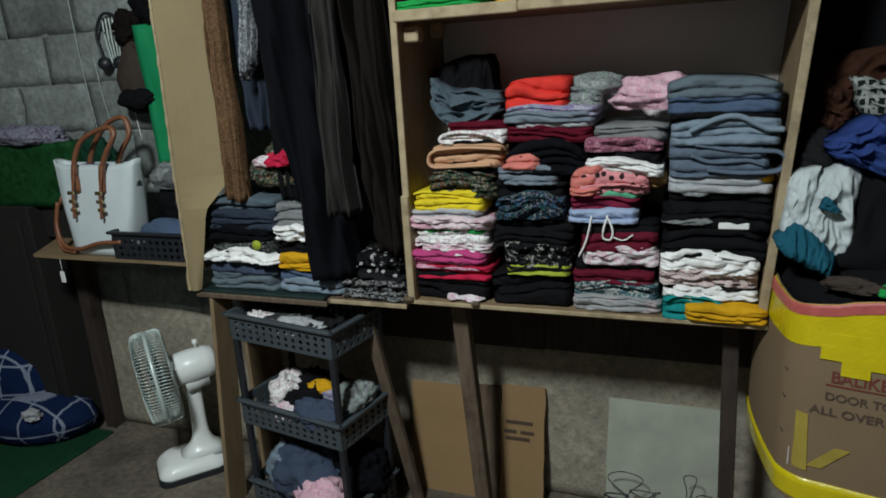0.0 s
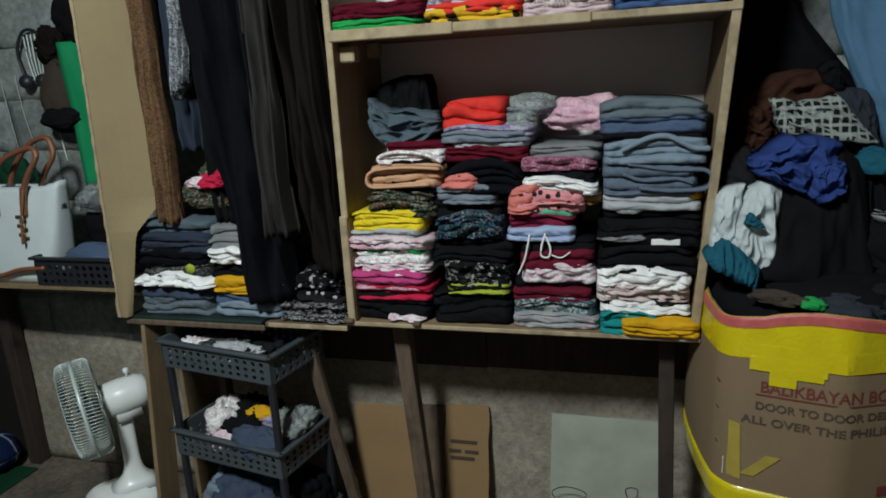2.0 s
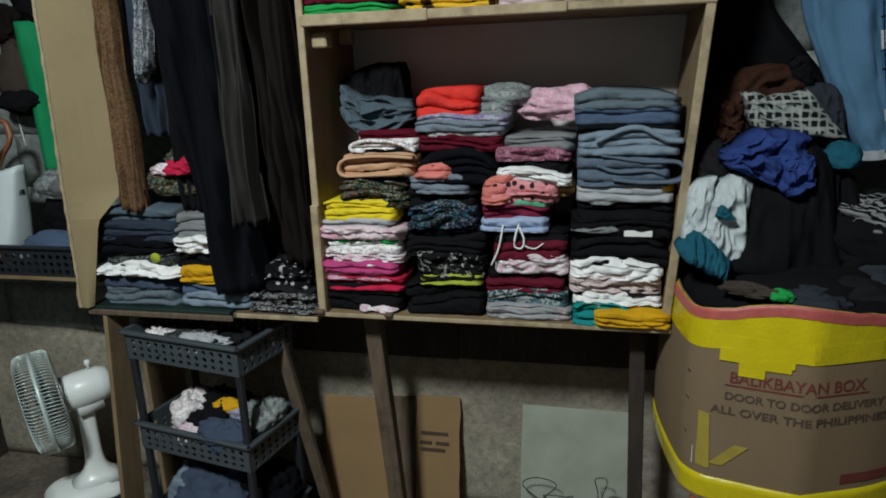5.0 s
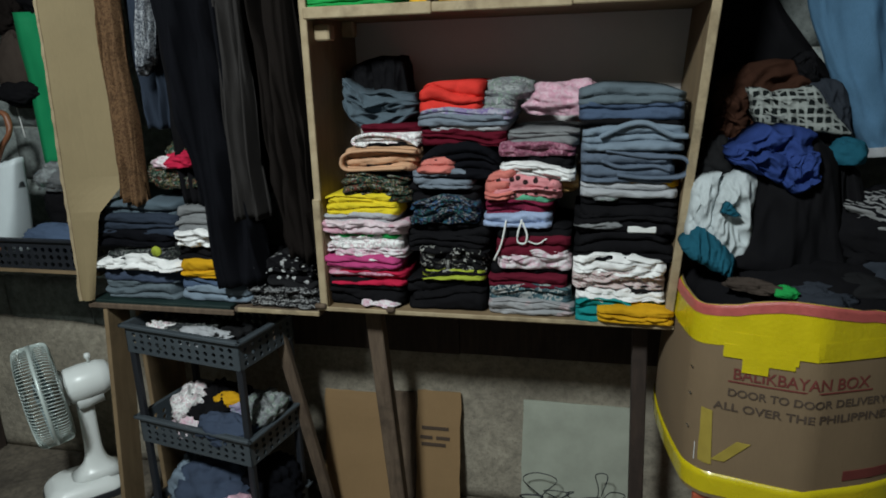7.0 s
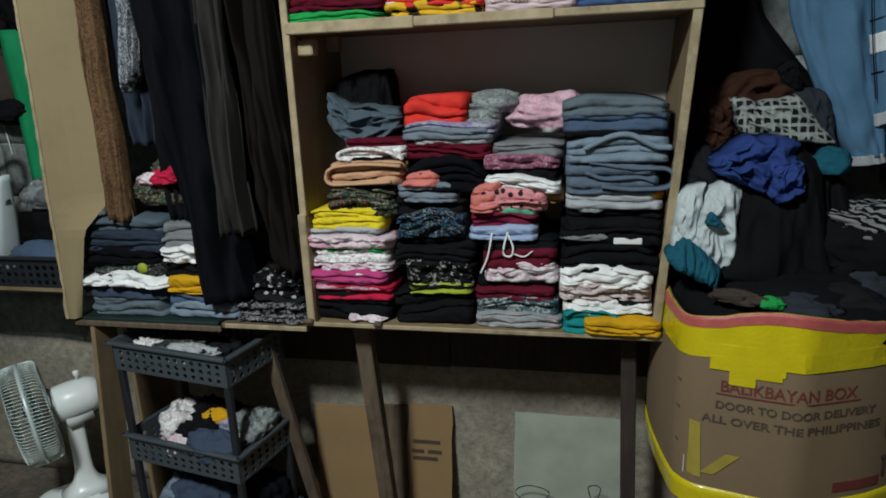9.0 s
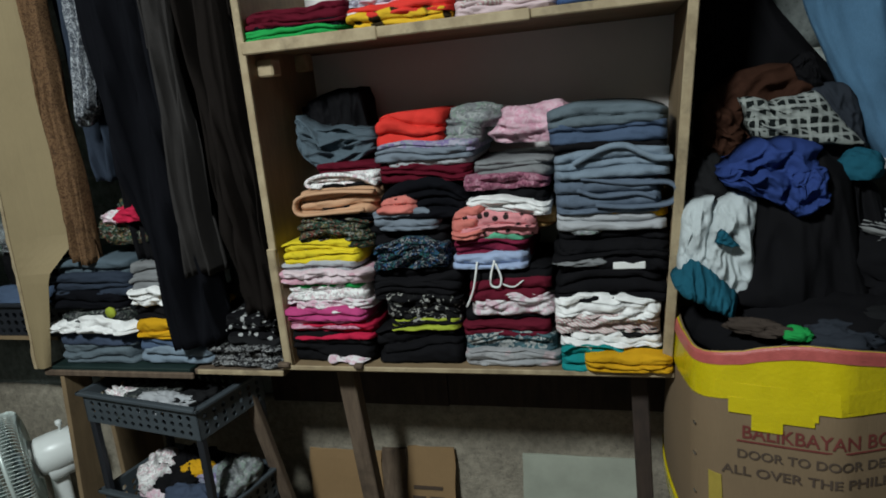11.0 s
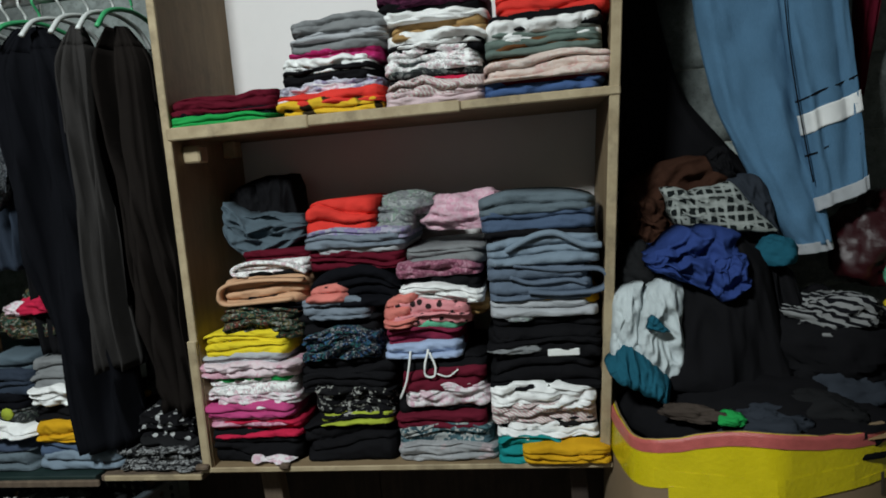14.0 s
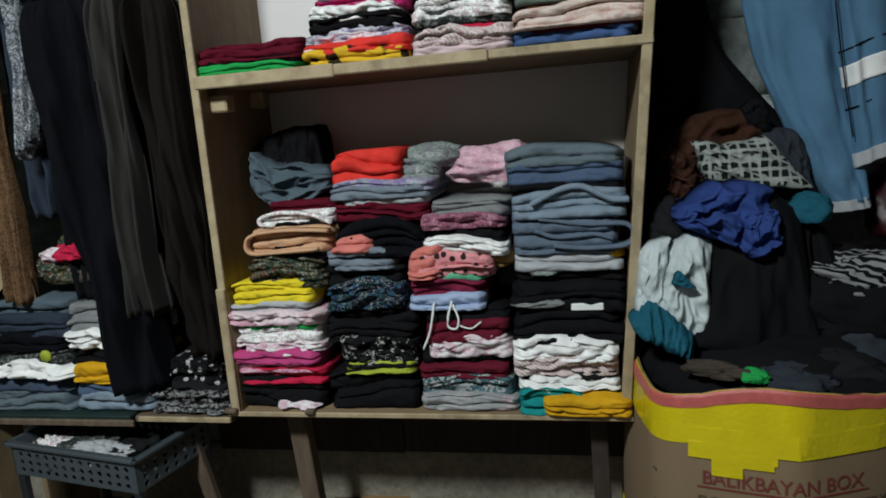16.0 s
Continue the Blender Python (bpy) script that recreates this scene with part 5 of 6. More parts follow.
heap("green_packet", "mint", "green and yellow printed packet standing on the heap", "packet", (1.70, 0.16, 1.26), (0.06, 0.05, 0.05), 77, 0.12, 0, "", 0.95)
heap("yellow_packet", "yellow", "yellow printed packet standing on the heap", "packet", (1.69, 0.14, 1.19), (0.055, 0.05, 0.045), 78, 0.12, 0, "", 0.95)
heap("pink_cloth", "pink", "pink cloth at the carton's far corner", "clothes", (1.64, 0.08, 1.10), (0.05, 0.05, 0.05), 79, 0.3, 0, "", 0.95)
rack2 = thing("side_stand", "dark wooden stand behind the carton holding bags", "stand", (1.75, 0.24, 0.0))
part("top", box((1.60, 0.08, 1.03), (2.1, 0.40, 1.05), 0.003), DARKWOOD, rack2)
for x in (1.62, 2.07):
    for y in (0.10, 0.37):
        part("leg", box((x - 0.02, y - 0.02, 0), (x + 0.02, y + 0.02, 1.03), 0.003), DARKWOOD, rack2)

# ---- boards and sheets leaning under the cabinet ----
# Dark boards added to stand in for the shade under the shelf.
backing = thing("shade_board", "dark boards added on the wall for the shade under the shelf", "board", (0.4, 0.40, 0.60))
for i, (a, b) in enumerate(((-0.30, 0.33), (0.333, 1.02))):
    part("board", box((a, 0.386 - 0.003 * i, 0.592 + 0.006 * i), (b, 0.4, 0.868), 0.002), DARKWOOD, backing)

def leaning(name, label, mat, x0, x1, height, y0, y1, thick, seed, bend=0.0, category="cardboard"):
    """A sheet that stands on the floor and leans back, with uneven edges."""
    rings = []
    n = 14
    for i in range(n + 1):
        v = i / n
        a, b = x0 + 0.006 * wob(v * 5, 0, 0, seed), x1 + 0.006 * wob(v * 5, 4, 0, seed)
        ring = []
        for s in (0, 1):
            for j in range(7):
                u = (j / 6) if s == 0 else 1 - j / 6
                y = y0 + (y1 - y0) * v + s * thick + 0.004 * wob(u * 3, v * 3, 1, seed) + bend * math.sin(math.pi * u)
                ring.append((a + (b - a) * u, y, height * v + (0.006 * wob(u * 6, 0, 3, seed) if i == n else 0)))
        rings.append(ring)
    return solid(name, from_grid(rings, smooth=False), mat, label, category)


leaning("cardboard_sheet", "brown cardboard sheet leaning on the wall under the shelf", CARD, -0.19, 0.075, 0.415, 0.30, 0.385, 0.006, 4)
leaning("wood_offcut", "narrow dark brown board leaning on the wall", OLD, 0.075, 0.165, 0.425, 0.315, 0.392, 0.01, 5, 0, "board")
sheet = leaning("cardboard_sheet", "narrow upright brown cardboard sheet with faded printing", CARD, 0.168, 0.332, 0.44, 0.30, 0.388, 0.006, 6)
for i, (a, b, z) in enumerate(((0.02, 0.12, 0.30), (0.015, 0.06, 0.265), (0.075, 0.125, 0.265), (0.02, 0.11, 0.24))):
    y = 0.30 + 0.088 * z / 0.44 - 0.0025
    bar = part("faded_print", box((0.168 + a, y - 0.001, z), (0.168 + b, y + 0.003, z + 0.012), 0), INK_DARK, sheet)
leaning("pale_sheet", "pale grey-green rigid sheet leaning on the wall", BOARDPALE, 0.555, 0.925, 0.43, 0.31, 0.39, 0.008, 7, 0, "board")
cable = thing("loose_cable", "thin dark cables tangled in front of the pale sheet", "cable", (0.75, 0.27, 0.0))
for i in range(11):
    sx = 0.60 + 0.032 * i
    pts = [(sx + 0.12 * wob(k * 0.9, i * 2.7, 0, 3), 0.25 + 0.05 * k / 5 + 0.01 * wob(k, i, 4, 3) - (0.02 if k == 0 else 0), 0.004 + 0.30 * math.sin(math.pi * k / 6 + 0.12 * i) * (0.6 + 0.5 * wob(i * 1.9, 0, 0, 6))) for k in range(7)]
    part("strand", tube(arc([(x, min(y, 0.295), max(0.004, z)) for x, y, z in pts], 6), 0.0018 if i else 0.003, 6), DARKPLASTIC, cable)

# ---- three-tier basket rack ----
RW, RD = 0.45, 0.27
RX = Matrix.Translation((-0.675, -0.03, 0)) @ Matrix.Rotation(radians(-10), 4, "Z")
rack = thing("basket_rack", "dark grey three-tier plastic basket rack holding small clothes", "rack", (-0.45, 0.05, 0.0))


def holed(width, height, nx, nz, thick=0.004, solid_top=0.22, r=0.36):
    """An upright panel in x and z with rows of round holes."""
    bm = bmesh.new()
    z_top = height * (1 - solid_top)
    cw, ch = width * 0.92 / nx, z_top * 0.9 / nz
    x0, zb = width * 0.04, z_top * 0.06

    def ring_at(cx, cz, y):
        rr = min(cw, ch) * r
        return [bm.verts.new((cx + rr * math.cos(2 * math.pi * k / 8 + math.pi / 8), y, cz + rr * math.sin(2 * math.pi * k / 8 + math.pi / 8))) for k in range(8)]

    for iz in range(nz):
        for ix in range(nx):
            a, b = x0 + cw * ix, x0 + cw * (ix + 1)
            c, d = zb + ch * iz, zb + ch * (iz + 1)
            loops = []
            for y in (0, thick):
                hole = ring_at((a + b) / 2, (c + d) / 2, y)
                m = (c + d) / 2
                n = (a + b) / 2
                frame_ = [bm.verts.new(p) for p in ((b, y, m + (d - m) * 0.4), (n + (b - n) * 0.4, y, d), (n - (n - a) * 0.4, y, d), (a, y, m + (d - m) * 0.4),
                                                    (a, y, m - (m - c) * 0.4), (n - (n - a) * 0.4, y, c), (n + (b - n) * 0.4, y, c), (b, y, m - (m - c) * 0.4))]
                corners = {0: (b, y, d), 2: (a, y, d), 4: (a, y, c), 6: (b, y, c)}
                for k in range(8):
                    q = (k + 1) % 8
                    bm.faces.new((hole[k], hole[q], frame_[q], frame_[k]))
                    if k in corners:
                        bm.faces.new((frame_[k], frame_[q], bm.verts.new(corners[k])))
                loops.append(hole)
            for k in range(8):
                q = (k + 1) % 8
                bm.faces.new((loops[0][k], loops[0][q], loops[1][q], loops[1][k]))
    box((0, 0, 0), (width, thick, zb), 0, bm)
    box((0, 0, zb + ch * nz), (width, thick, height), 0, bm)
    box((0, 0, zb), (x0, thick, zb + ch * nz), 0, bm)
    box((width - x0, 0, zb), (width, thick, zb + ch * nz), 0, bm)
    bmesh.ops.remove_doubles(bm, verts=bm.verts, dist=0.0002)
    bmesh.ops.recalc_face_normals(bm, faces=bm.faces[:])
    return bm


def placed(bm, m):
    bmesh.ops.transform(bm, matrix=m, verts=bm.verts)
    return bm


def basket(parent, m, w, d, h, z, mat, nx=13, nz=3):
    b = part("basket", placed(box((0.004, 0.004, z), (w - 0.004, d - 0.004, z + 0.006), 0.001), m), mat, parent)
    part("front_wall", placed(holed(w, h, nx, nz), m @ Matrix.Translation((0, 0, z))), mat, b)
    part("back_wall", placed(holed(w, h, nx, nz), m @ Matrix.Translation((0, d - 0.004, z))), mat, b)
    side = m @ Matrix.Translation((w, 0, z)) @ Matrix.Rotation(radians(90), 4, "Z")
    part("side_wall", placed(holed(d, h, max(4, int(nx * d / w)), nz), side), mat, b)
    side = m @ Matrix.Translation((0.004, 0, z)) @ Matrix.Rotation(radians(90), 4, "Z")
    part("side_wall", placed(holed(d, h, max(4, int(nx * d / w)), nz), side), mat, b)
    r = 0.007
    loop = [(-r, -r), (w + r, -r), (w + r, d + r), (-r, d + r)]
    rim_ = bmesh.new()
    for (ax, ay), (bx, by) in zip(loop, loop[1:] + loop[:1]):
        box((min(ax, bx) - r, min(ay, by) - r, z + h - 0.012), (max(ax, bx) + r, max(ay, by) + r, z + h), 0.003, rim_)
    part("rim", placed(rim_, m), mat, b)
    return b


for z in (0.72, 0.395, 0.07):
    basket(rack, RX, RW, RD, 0.098, z, GREYPLASTIC)
# Posts take a darker plastic than the baskets, with their shade in the colour.
for x, y in ((0.012, 0.012), (RW - 0.012, 0.012), (0.012, RD - 0.012), (RW - 0.012, RD - 0.012)):
    part("post", placed(box((x - 0.011, y - 0.011, 0.0), (x + 0.011, y + 0.011, 0.73), 0.004), RX), DARKPLASTIC, rack)
RG = "small clothes in the rack"


def in_rack(name, mat, label, u, v, z, size, seed, rough=0.3, turn=0.0):
    c = RX @ Vector((u, v, z))
    return heap(name, mat, label, "clothes", c, size, seed, rough, turn, RG, 0.8)


in_rack("dark_cloth", "charcoal_print", "dark cloth filling the top basket", 0.17, 0.13, 0.762, (0.15, 0.10, 0.045), 81)
in_rack("sock", "charcoal", "dark sock in the top basket", 0.32, 0.13, 0.762, (0.08, 0.07, 0.04), 82, 0.35)
in_rack("sock", "light_grey", "pale grey sock in the top basket", 0.27, 0.06, 0.775, (0.09, 0.04, 0.035), 83, 0.35)
in_rack("sock", "white_print", "patterned sock in the top basket", 0.09, 0.06, 0.768, (0.06, 0.045, 0.04), 84, 0.35)
in_rack("patterned_cloth", "white_print", "black and white patterned cloth in the middle basket", 0.14, 0.10, 0.50, (0.06, 0.07, 0.075), 85, 0.28)
in_rack("black_cloth", "black", "black clothes in the middle basket", 0.23, 0.14, 0.485, (0.12, 0.10, 0.085), 86, 0.25)
in_rack("yellow_packet", "mustard", "yellow printed bundle in the middle basket", 0.29, 0.11, 0.545, (0.05, 0.03, 0.024), 87, 0.2, 0.1)
in_rack("purple_cloth", "lavender_print", "purple cloth in the middle basket", 0.34, 0.12, 0.525, (0.05, 0.04, 0.024), 88, 0.25)
in_rack("navy_cloth", "denim_dark", "dark blue cloth in the middle basket", 0.32, 0.05, 0.475, (0.10, 0.06, 0.05), 89, 0.22)
in_rack("green_cloth", "grey_print", "grey-green patterned cloth in the middle basket", 0.40, 0.15, 0.50, (0.06, 0.09, 0.06), 90, 0.3)
in_rack("white_cloth", "white_pink", "white cloth showing in the middle basket", 0.20, 0.05, 0.455, (0.09, 0.035, 0.035), 91, 0.3)
in_rack("pale_jeans", "denim_light", "pale denim leg hanging out of the bottom basket", 0.09, 0.10, 0.19, (0.07, 0.09, 0.10), 92, 0.25, 0.4)
in_rack("navy_clothes", "denim_dark", "dark blue clothes heaped in the bottom basket", 0.20, 0.10, 0.20, (0.14, 0.12, 0.10), 93, 0.2)
in_rack("pink_blouse", "pink_lace", "pink shiny blouse hanging over the bottom basket", 0.33, 0.0, 0.165, (0.10, 0.07, 0.085), 94, 0.25)
in_rack("navy_clothes", "navy", "dark navy clothes in the bottom basket", 0.38, 0.16, 0.20, (0.10, 0.09, 0.10), 95, 0.25)

# ---- electric fan ----
fan = thing("electric_fan", "white plastic desk fan with a wire guard on a rounded base", "fan", (-1.05, 0.18, 0.0))
AX = Vector((-0.66, -0.70, -0.10)).normalized()
HUB = Vector((-1.095, 0.20, 0.462))
FM = Matrix.LocRotScale(HUB, AX.to_track_quat("Z", "Y"), None)
FB = Matrix.Translation((-1.145, 0.17, 0)) @ Matrix.Rotation(radians(48), 4, "Z")


def rounded_slab(w, d, z0, z1, r, top=0.8, rows=8, n=8):
    rings = []
    for i in range(rows + 1):
        k = i / rows
        s = 1 - (1 - top) * k ** 2.2
        ring = []
        for cx, cy, a0 in ((1, 1, 0), (-1, 1, 90), (-1, -1, 180), (1, -1, 270)):
            for j in range(n):
                a = radians(a0 + 90 * j / (n - 1))
                ring.append((s * (cx * (w / 2 - r) + r * math.cos(a)), s * (cy * (d / 2 - r) + r * math.sin(a)), z0 + (z1 - z0) * k))
        rings.append(ring)
    return from_grid(rings)


def turned(profile, m, n=36):
    """A shape turned about its own z axis from (radius, height) pairs."""
    return placed(from_grid([[(r * math.cos(2 * math.pi * k / n), r * math.sin(2 * math.pi * k / n), z) for k in range(n)] for r, z in profile]), m)


part("foot_trim", placed(rounded_slab(0.285, 0.225, 0.0, 0.026, 0.05, 0.98), FB), DARKPLASTIC, fan, "dark blue plastic foot trim")
part("base", placed(rounded_slab(0.276, 0.216, 0.024, 0.075, 0.055, 0.72), FB), FANWHITE, fan)
panel = part("control_panel", placed(box((-0.118, -0.065, 0.050), (-0.05, 0.045, 0.0745), 0.004), FB @ pose(0, 0, 0, 0, -14, 0)), DARKPLASTIC, fan, "black control panel")
for i in range(3):
    part("button", placed(box((-0.10, -0.05 + 0.026 * i, 0.070), (-0.075, -0.032 + 0.026 * i, 0.082), 0.003), FB @ pose(0, 0, 0, 0, -14, 0)), FANWHITE, panel)
neck = []
for i in range(13):
    k = i / 12
    wn = 0.030 + 0.07 * (1 - k) ** 9
    dn = 0.024 + 0.055 * (1 - k) ** 9
    neck.append([FB @ Vector((0.052 + wn * math.copysign(abs(math.cos(a)) ** 0.7, math.cos(a)), dn * math.copysign(abs(math.sin(a)) ** 0.7, math.sin(a)), 0.07 + 0.31 * k)) for a in [2 * math.pi * j / 24 for j in range(24)]])
part("column", from_grid(neck), FANWHITE, fan)
part("tilt_joint", placed(box((0.020, -0.03, 0.37), (0.084, 0.03, 0.41), 0.008, None, None, 2), FB), FANWHITE, fan)
part("motor_housing", turned([(0.001, -0.105), (0.035, -0.103), (0.058, -0.09), (0.068, -0.06), (0.071, 0.0), (0.068, 0.05), (0.052, 0.066), (0.001, 0.068)], FM), FANWHITE, fan)
part("motor_skirt", turned([(0.045, -0.06), (0.05, 0.03), (0.03, 0.035), (0.001, 0.035)], Matrix.Translation((0, 0, -0.055)) @ FM), FANWHITE, fan)
part("knob", turned([(0.005, 0.06), (0.005, 0.085), (0.011, 0.09), (0.011, 0.105), (0.004, 0.108)], Matrix.Translation(HUB - AX * 0.03), 14), FANWHITE, fan)
GC = 0.132
guard = part("guard_rim", turned([(0.188, GC - 0.006), (0.193, GC - 0.006), (0.193, GC + 0.006), (0.188, GC + 0.006), (0.188, GC - 0.006)], FM, 64), FANWIRE, fan, "grey guard rim")
wires = bmesh.new()
for i in range(90):
    a = 2 * math.pi * i / 90
    for s in (1, -1):
        pts = []
        for k in range(12):
            q = k / 11
            r = 0.045 + 0.145 * math.sin(math.pi / 2 * min(1.0, q * 1.02))
            bul = 0.062 * math.sqrt(max(0.0, 1 - q ** 5))
            aa = a + s * 0.12 * (1 - q)
            pts.append(FM @ Vector((r * math.cos(aa), r * math.sin(aa), GC + s * bul)))
        tube(pts, 0.0017, 4, wires)
wob_ = part("guard_mesh", wires, FANWIRE, fan, "fine radial guard wires")
for s in (1, -1):
    for r, q in ((0.1137, 0.31), (0.162, 0.60)):
        z = GC + s * 0.062 * math.sqrt(1 - q ** 5)
        part("guard_ring", tube([FM @ Vector((r * math.cos(t), r * math.sin(t), z)) for t in [2 * math.pi * k / 48 for k in range(49)]], 0.0016, 5), FANWIRE, fan)
part("guard_badge", turned([(0.047, GC + 0.058), (0.047, GC + 0.064), (0.03, GC + 0.067), (0.001, GC + 0.067)], FM, 32), FANWHITE, fan)
part("guard_collar", turned([(0.07, 0.06), (0.07, GC - 0.056), (0.045, GC - 0.052), (0.045, 0.06), (0.07, 0.06)], FM, 32), FANWHITE, fan)
part("spinner", turned([(0.001, GC + 0.03), (0.03, GC + 0.026), (0.04, GC), (0.04, GC - 0.03), (0.001, GC - 0.03)], FM, 28), FANBLADE, fan)
for b in range(3):
    rings = []
    for i in range(9):
        q = i / 8
        r = 0.038 + 0.136 * q
        w = radians(30 + 30 * math.sin(math.pi * min(1, q * 0.75 + 0.1)))
        ring = []
        for s, th in ((0, 0.0), (1, 0.0), (1, 0.003), (0, 0.003)):
            a = 2 * math.pi * b / 3 + (s - 0.5) * w + 0.3 * q
            ring.append(FM @ Vector((r * math.cos(a), r * math.sin(a), GC + (s - 0.5) * 0.045 * (1 - 0.4 * q) + th)))
        rings.append(ring)
    part("blade", from_grid(rings), FANBLADE, fan)

# ---- left table with bag and basket ----
lt = thing("wall_table", "rough plywood table top on dark posts along the wall", "table", (-1.3, 0.3, 0.0))
bm = bmesh.new()
plan = [(-1.66, 0.06), (-1.4, 0.056), (-1.1, 0.062), (-0.81, 0.058), (-0.81, 0.40), (-1.87, 0.40)]
lower, upper = [bm.verts.new((x, y, 0.942)) for x, y in plan], [bm.verts.new((x, y, 0.954)) for x, y in plan]
bm.faces.new(lower), bm.faces.new(upper)
for i in range(6):
    j = (i + 1) % 6
    bm.faces.new((lower[i], lower[j], upper[j], upper[i]))
bmesh.ops.recalc_face_normals(bm, faces=bm.faces[:])
part("tabletop", bm, PLY, lt)
part("leg", plank((-1.775, 0.365, 0.0), (-1.76, 0.35, 0.942), 0.06, 0.06), DARKWOOD, lt, "dark brown post")
part("leg", plank((-0.84, 0.36, 0.0), (-0.84, 0.36, 0.942), 0.05, 0.05), DARKWOOD, lt, "dark brown post")
tagp = thing("hanging_tag", "small white tag hanging below the table", "tag", (-1.72, 0.20, 0.80))
part("tag", box((-1.715, 0.200, 0.785), (-1.69, 0.203, 0.835), 0.001, None), PAPER, tagp)
part("thread", tube([(-1.70, 0.2015, 0.835), (-1.70, 0.2015, 0.893)], 0.0012, 5), PAPER, tagp)

bag = thing("tote_bag", "white leather tote bag with brown handles and brass buckles", "bag", (-1.475, 0.3, 0.905))
rings = []
for i in range(17):
    k = i / 16
    z = 0.908 + 0.385 * k
    cx = -1.515
    w = 0.150 + 0.070 * k ** 0.8
    d = 0.085 - 0.045 * k ** 1.5
    ring = []
    for j in range(48):
        a = 2 * math.pi * j / 48
        c, s = math.cos(a), math.sin(a)
        ring.append((cx + w * math.copysign(abs(c) ** 0.45, c), 0.318 + d * math.copysign(abs(s) ** 0.5, s) + 0.006 * wob(c * 3, k * 3, 0, 4), z + (0.02 * abs(c) ** 3 - 0.014) * k ** 3 + (0.012 * (1 - k) * abs(c) ** 6 if k < 0.2 else 0)))
    rings.append(ring)
inner = [[(-1.515 + (p[0] + 1.515) * 0.94, 0.318 + (p[1] - 0.318) * 0.8, p[2] - 0.01 - 0.1 * q) for p in rings[-1]] for q in (0, 1)]
part("body", from_grid(rings + inner), BAGWHITE, bag)
part("lining", box((-1.600, 0.29, 1.19), (-1.450, 0.335, 1.276), 0.01), CLOTH["royal"], bag, "blue lining showing in the opening")
for yy, lift in ((0.255, 0.0), (0.335, 0.03)):
    loop = arc([(-1.575, yy, 1.17), (-1.570, yy, 1.28), (-1.525, yy + 0.01, 1.37), (-1.450, yy + 0.02, 1.41 + lift), (-1.365, yy + 0.02, 1.425 + lift), (-1.345, yy + 0.01, 1.39), (-1.385, yy, 1.33), (-1.425, yy, 1.26), (-1.435, yy - 0.004, 1.17)], 7)
    part("handle", tube(loop, 0.0125, 8, None, 0.8), LEATHER, bag, "brown leather handle")
for x in (-1.580, -1.432):
    strap = part("strap", tube(arc([(x + 0.006, 0.252, 1.28), (x, 0.238, 1.20), (x - 0.01, 0.231, 1.11), (x - 0.014, 0.229, 1.065)], 4), 0.016, 8, None, 0.35), LEATHER, bag, "brown leather strap")
    for z in (1.17, 1.135, 1.10):
        part("buckle", placed(box((-0.017, -0.006, -0.008), (0.017, 0.004, 0.008), 0.003), Matrix.Translation((x - 0.006, 0.226, z))), BRASS, strap, "brass buckle")
part("piping", tube(arc([(-1.725, 0.27, 1.12), (-1.735, 0.25, 1.02), (-1.690, 0.23, 0.945), (-1.590, 0.215, 0.935), (-1.470, 0.21, 0.965), (-1.350, 0.21, 0.975)], 8), 0.009, 8), LEATHER, bag, "brown leather strap round the foot")
part("piping", tube(arc([(-1.730, 0.30, 1.14), (-1.760, 0.27, 1.03), (-1.720, 0.24, 0.93), (-1.620, 0.22, 0.918)], 8), 0.008, 8), LEATHER, bag, "brown leather strap round the foot")

tray = thing("storage_basket", "dark grey plastic basket holding blue clothes", "basket", (-1.1, 0.28, 0.905))
basket(tray, Matrix.Translation((-1.39, 0.205, 0)), 0.55, 0.19, 0.115, 0.906, DARKPLASTIC, 16, 3)
blue_clothes = heap("blue_clothes", "denim", "blue denim clothes folded in the basket", "clothes", (-1.13, 0.29, 1.0), (0.17, 0.075, 0.055), 101, 0.15)
black_pouch = heap("black_pouch", "black", "black bag standing in the basket", "bag", (-1.09, 0.34, 1.12), (0.13, 0.055, 0.13), 102, 0.15, flat=0.95)
film = thing("plastic_wrap", "clear crinkled plastic wrap over the black bag", "plastic", (-1.12, 0.29, 1.2))
part("wrap", crumple((-1.12, 0.315, 1.215), (0.11, 0.05, 0.06), 103, 0.25), film_mat, film)
NEAR = Matrix.Translation((0.789, -1.76, 1.589)) @ Matrix.Scale(0.928, 4) @ Matrix.Translation((-0.789, 1.76, -1.589))
for ob in (bag, tray, blue_clothes, black_pouch, film, tagp):
    ob.matrix_basis = NEAR @ ob.matrix_basis
dark = thing("dark_cabinet", "low dark wooden cabinet beside the table", "cabinet", (-2.1, 0.33, 0.0))
part("body", box((-2.5, 0.24, 0.0), (-1.88, 0.41, 1.10), 0.004), SHADED_WOOD, dark)
part("door", box((-2.45, 0.226, 0.08), (-1.93, 0.24, 1.04), 0.003), SHADED_WOOD, dark)
ring = []
for i in range(11):
    k = i / 10
    ring.append([(-1.94 + (0.34 - 0.03 * (1 - k)) * math.copysign(abs(math.cos(a)) ** 0.5, math.cos(a)), 0.335 + 0.065 * math.copysign(abs(math.sin(a)) ** 0.6, math.sin(a)) + 0.006 * wob(a * 2, k * 3, 0, 9), 1.10 + 0.27 * k + 0.01 * wob(a * 3, k, 1, 9)) for a in [2 * math.pi * j / 44 for j in range(44)]])
gb = thing("green_bag", "green leaf-patterned storage bag full of clothes", "bag", (-1.94, 0.33, 1.10))
part("body", from_grid(ring), GREENBAG, gb)
ledge = thing("support_board", "dark board on which the green bag stands", "board", (-1.75, 0.33, 0.954))
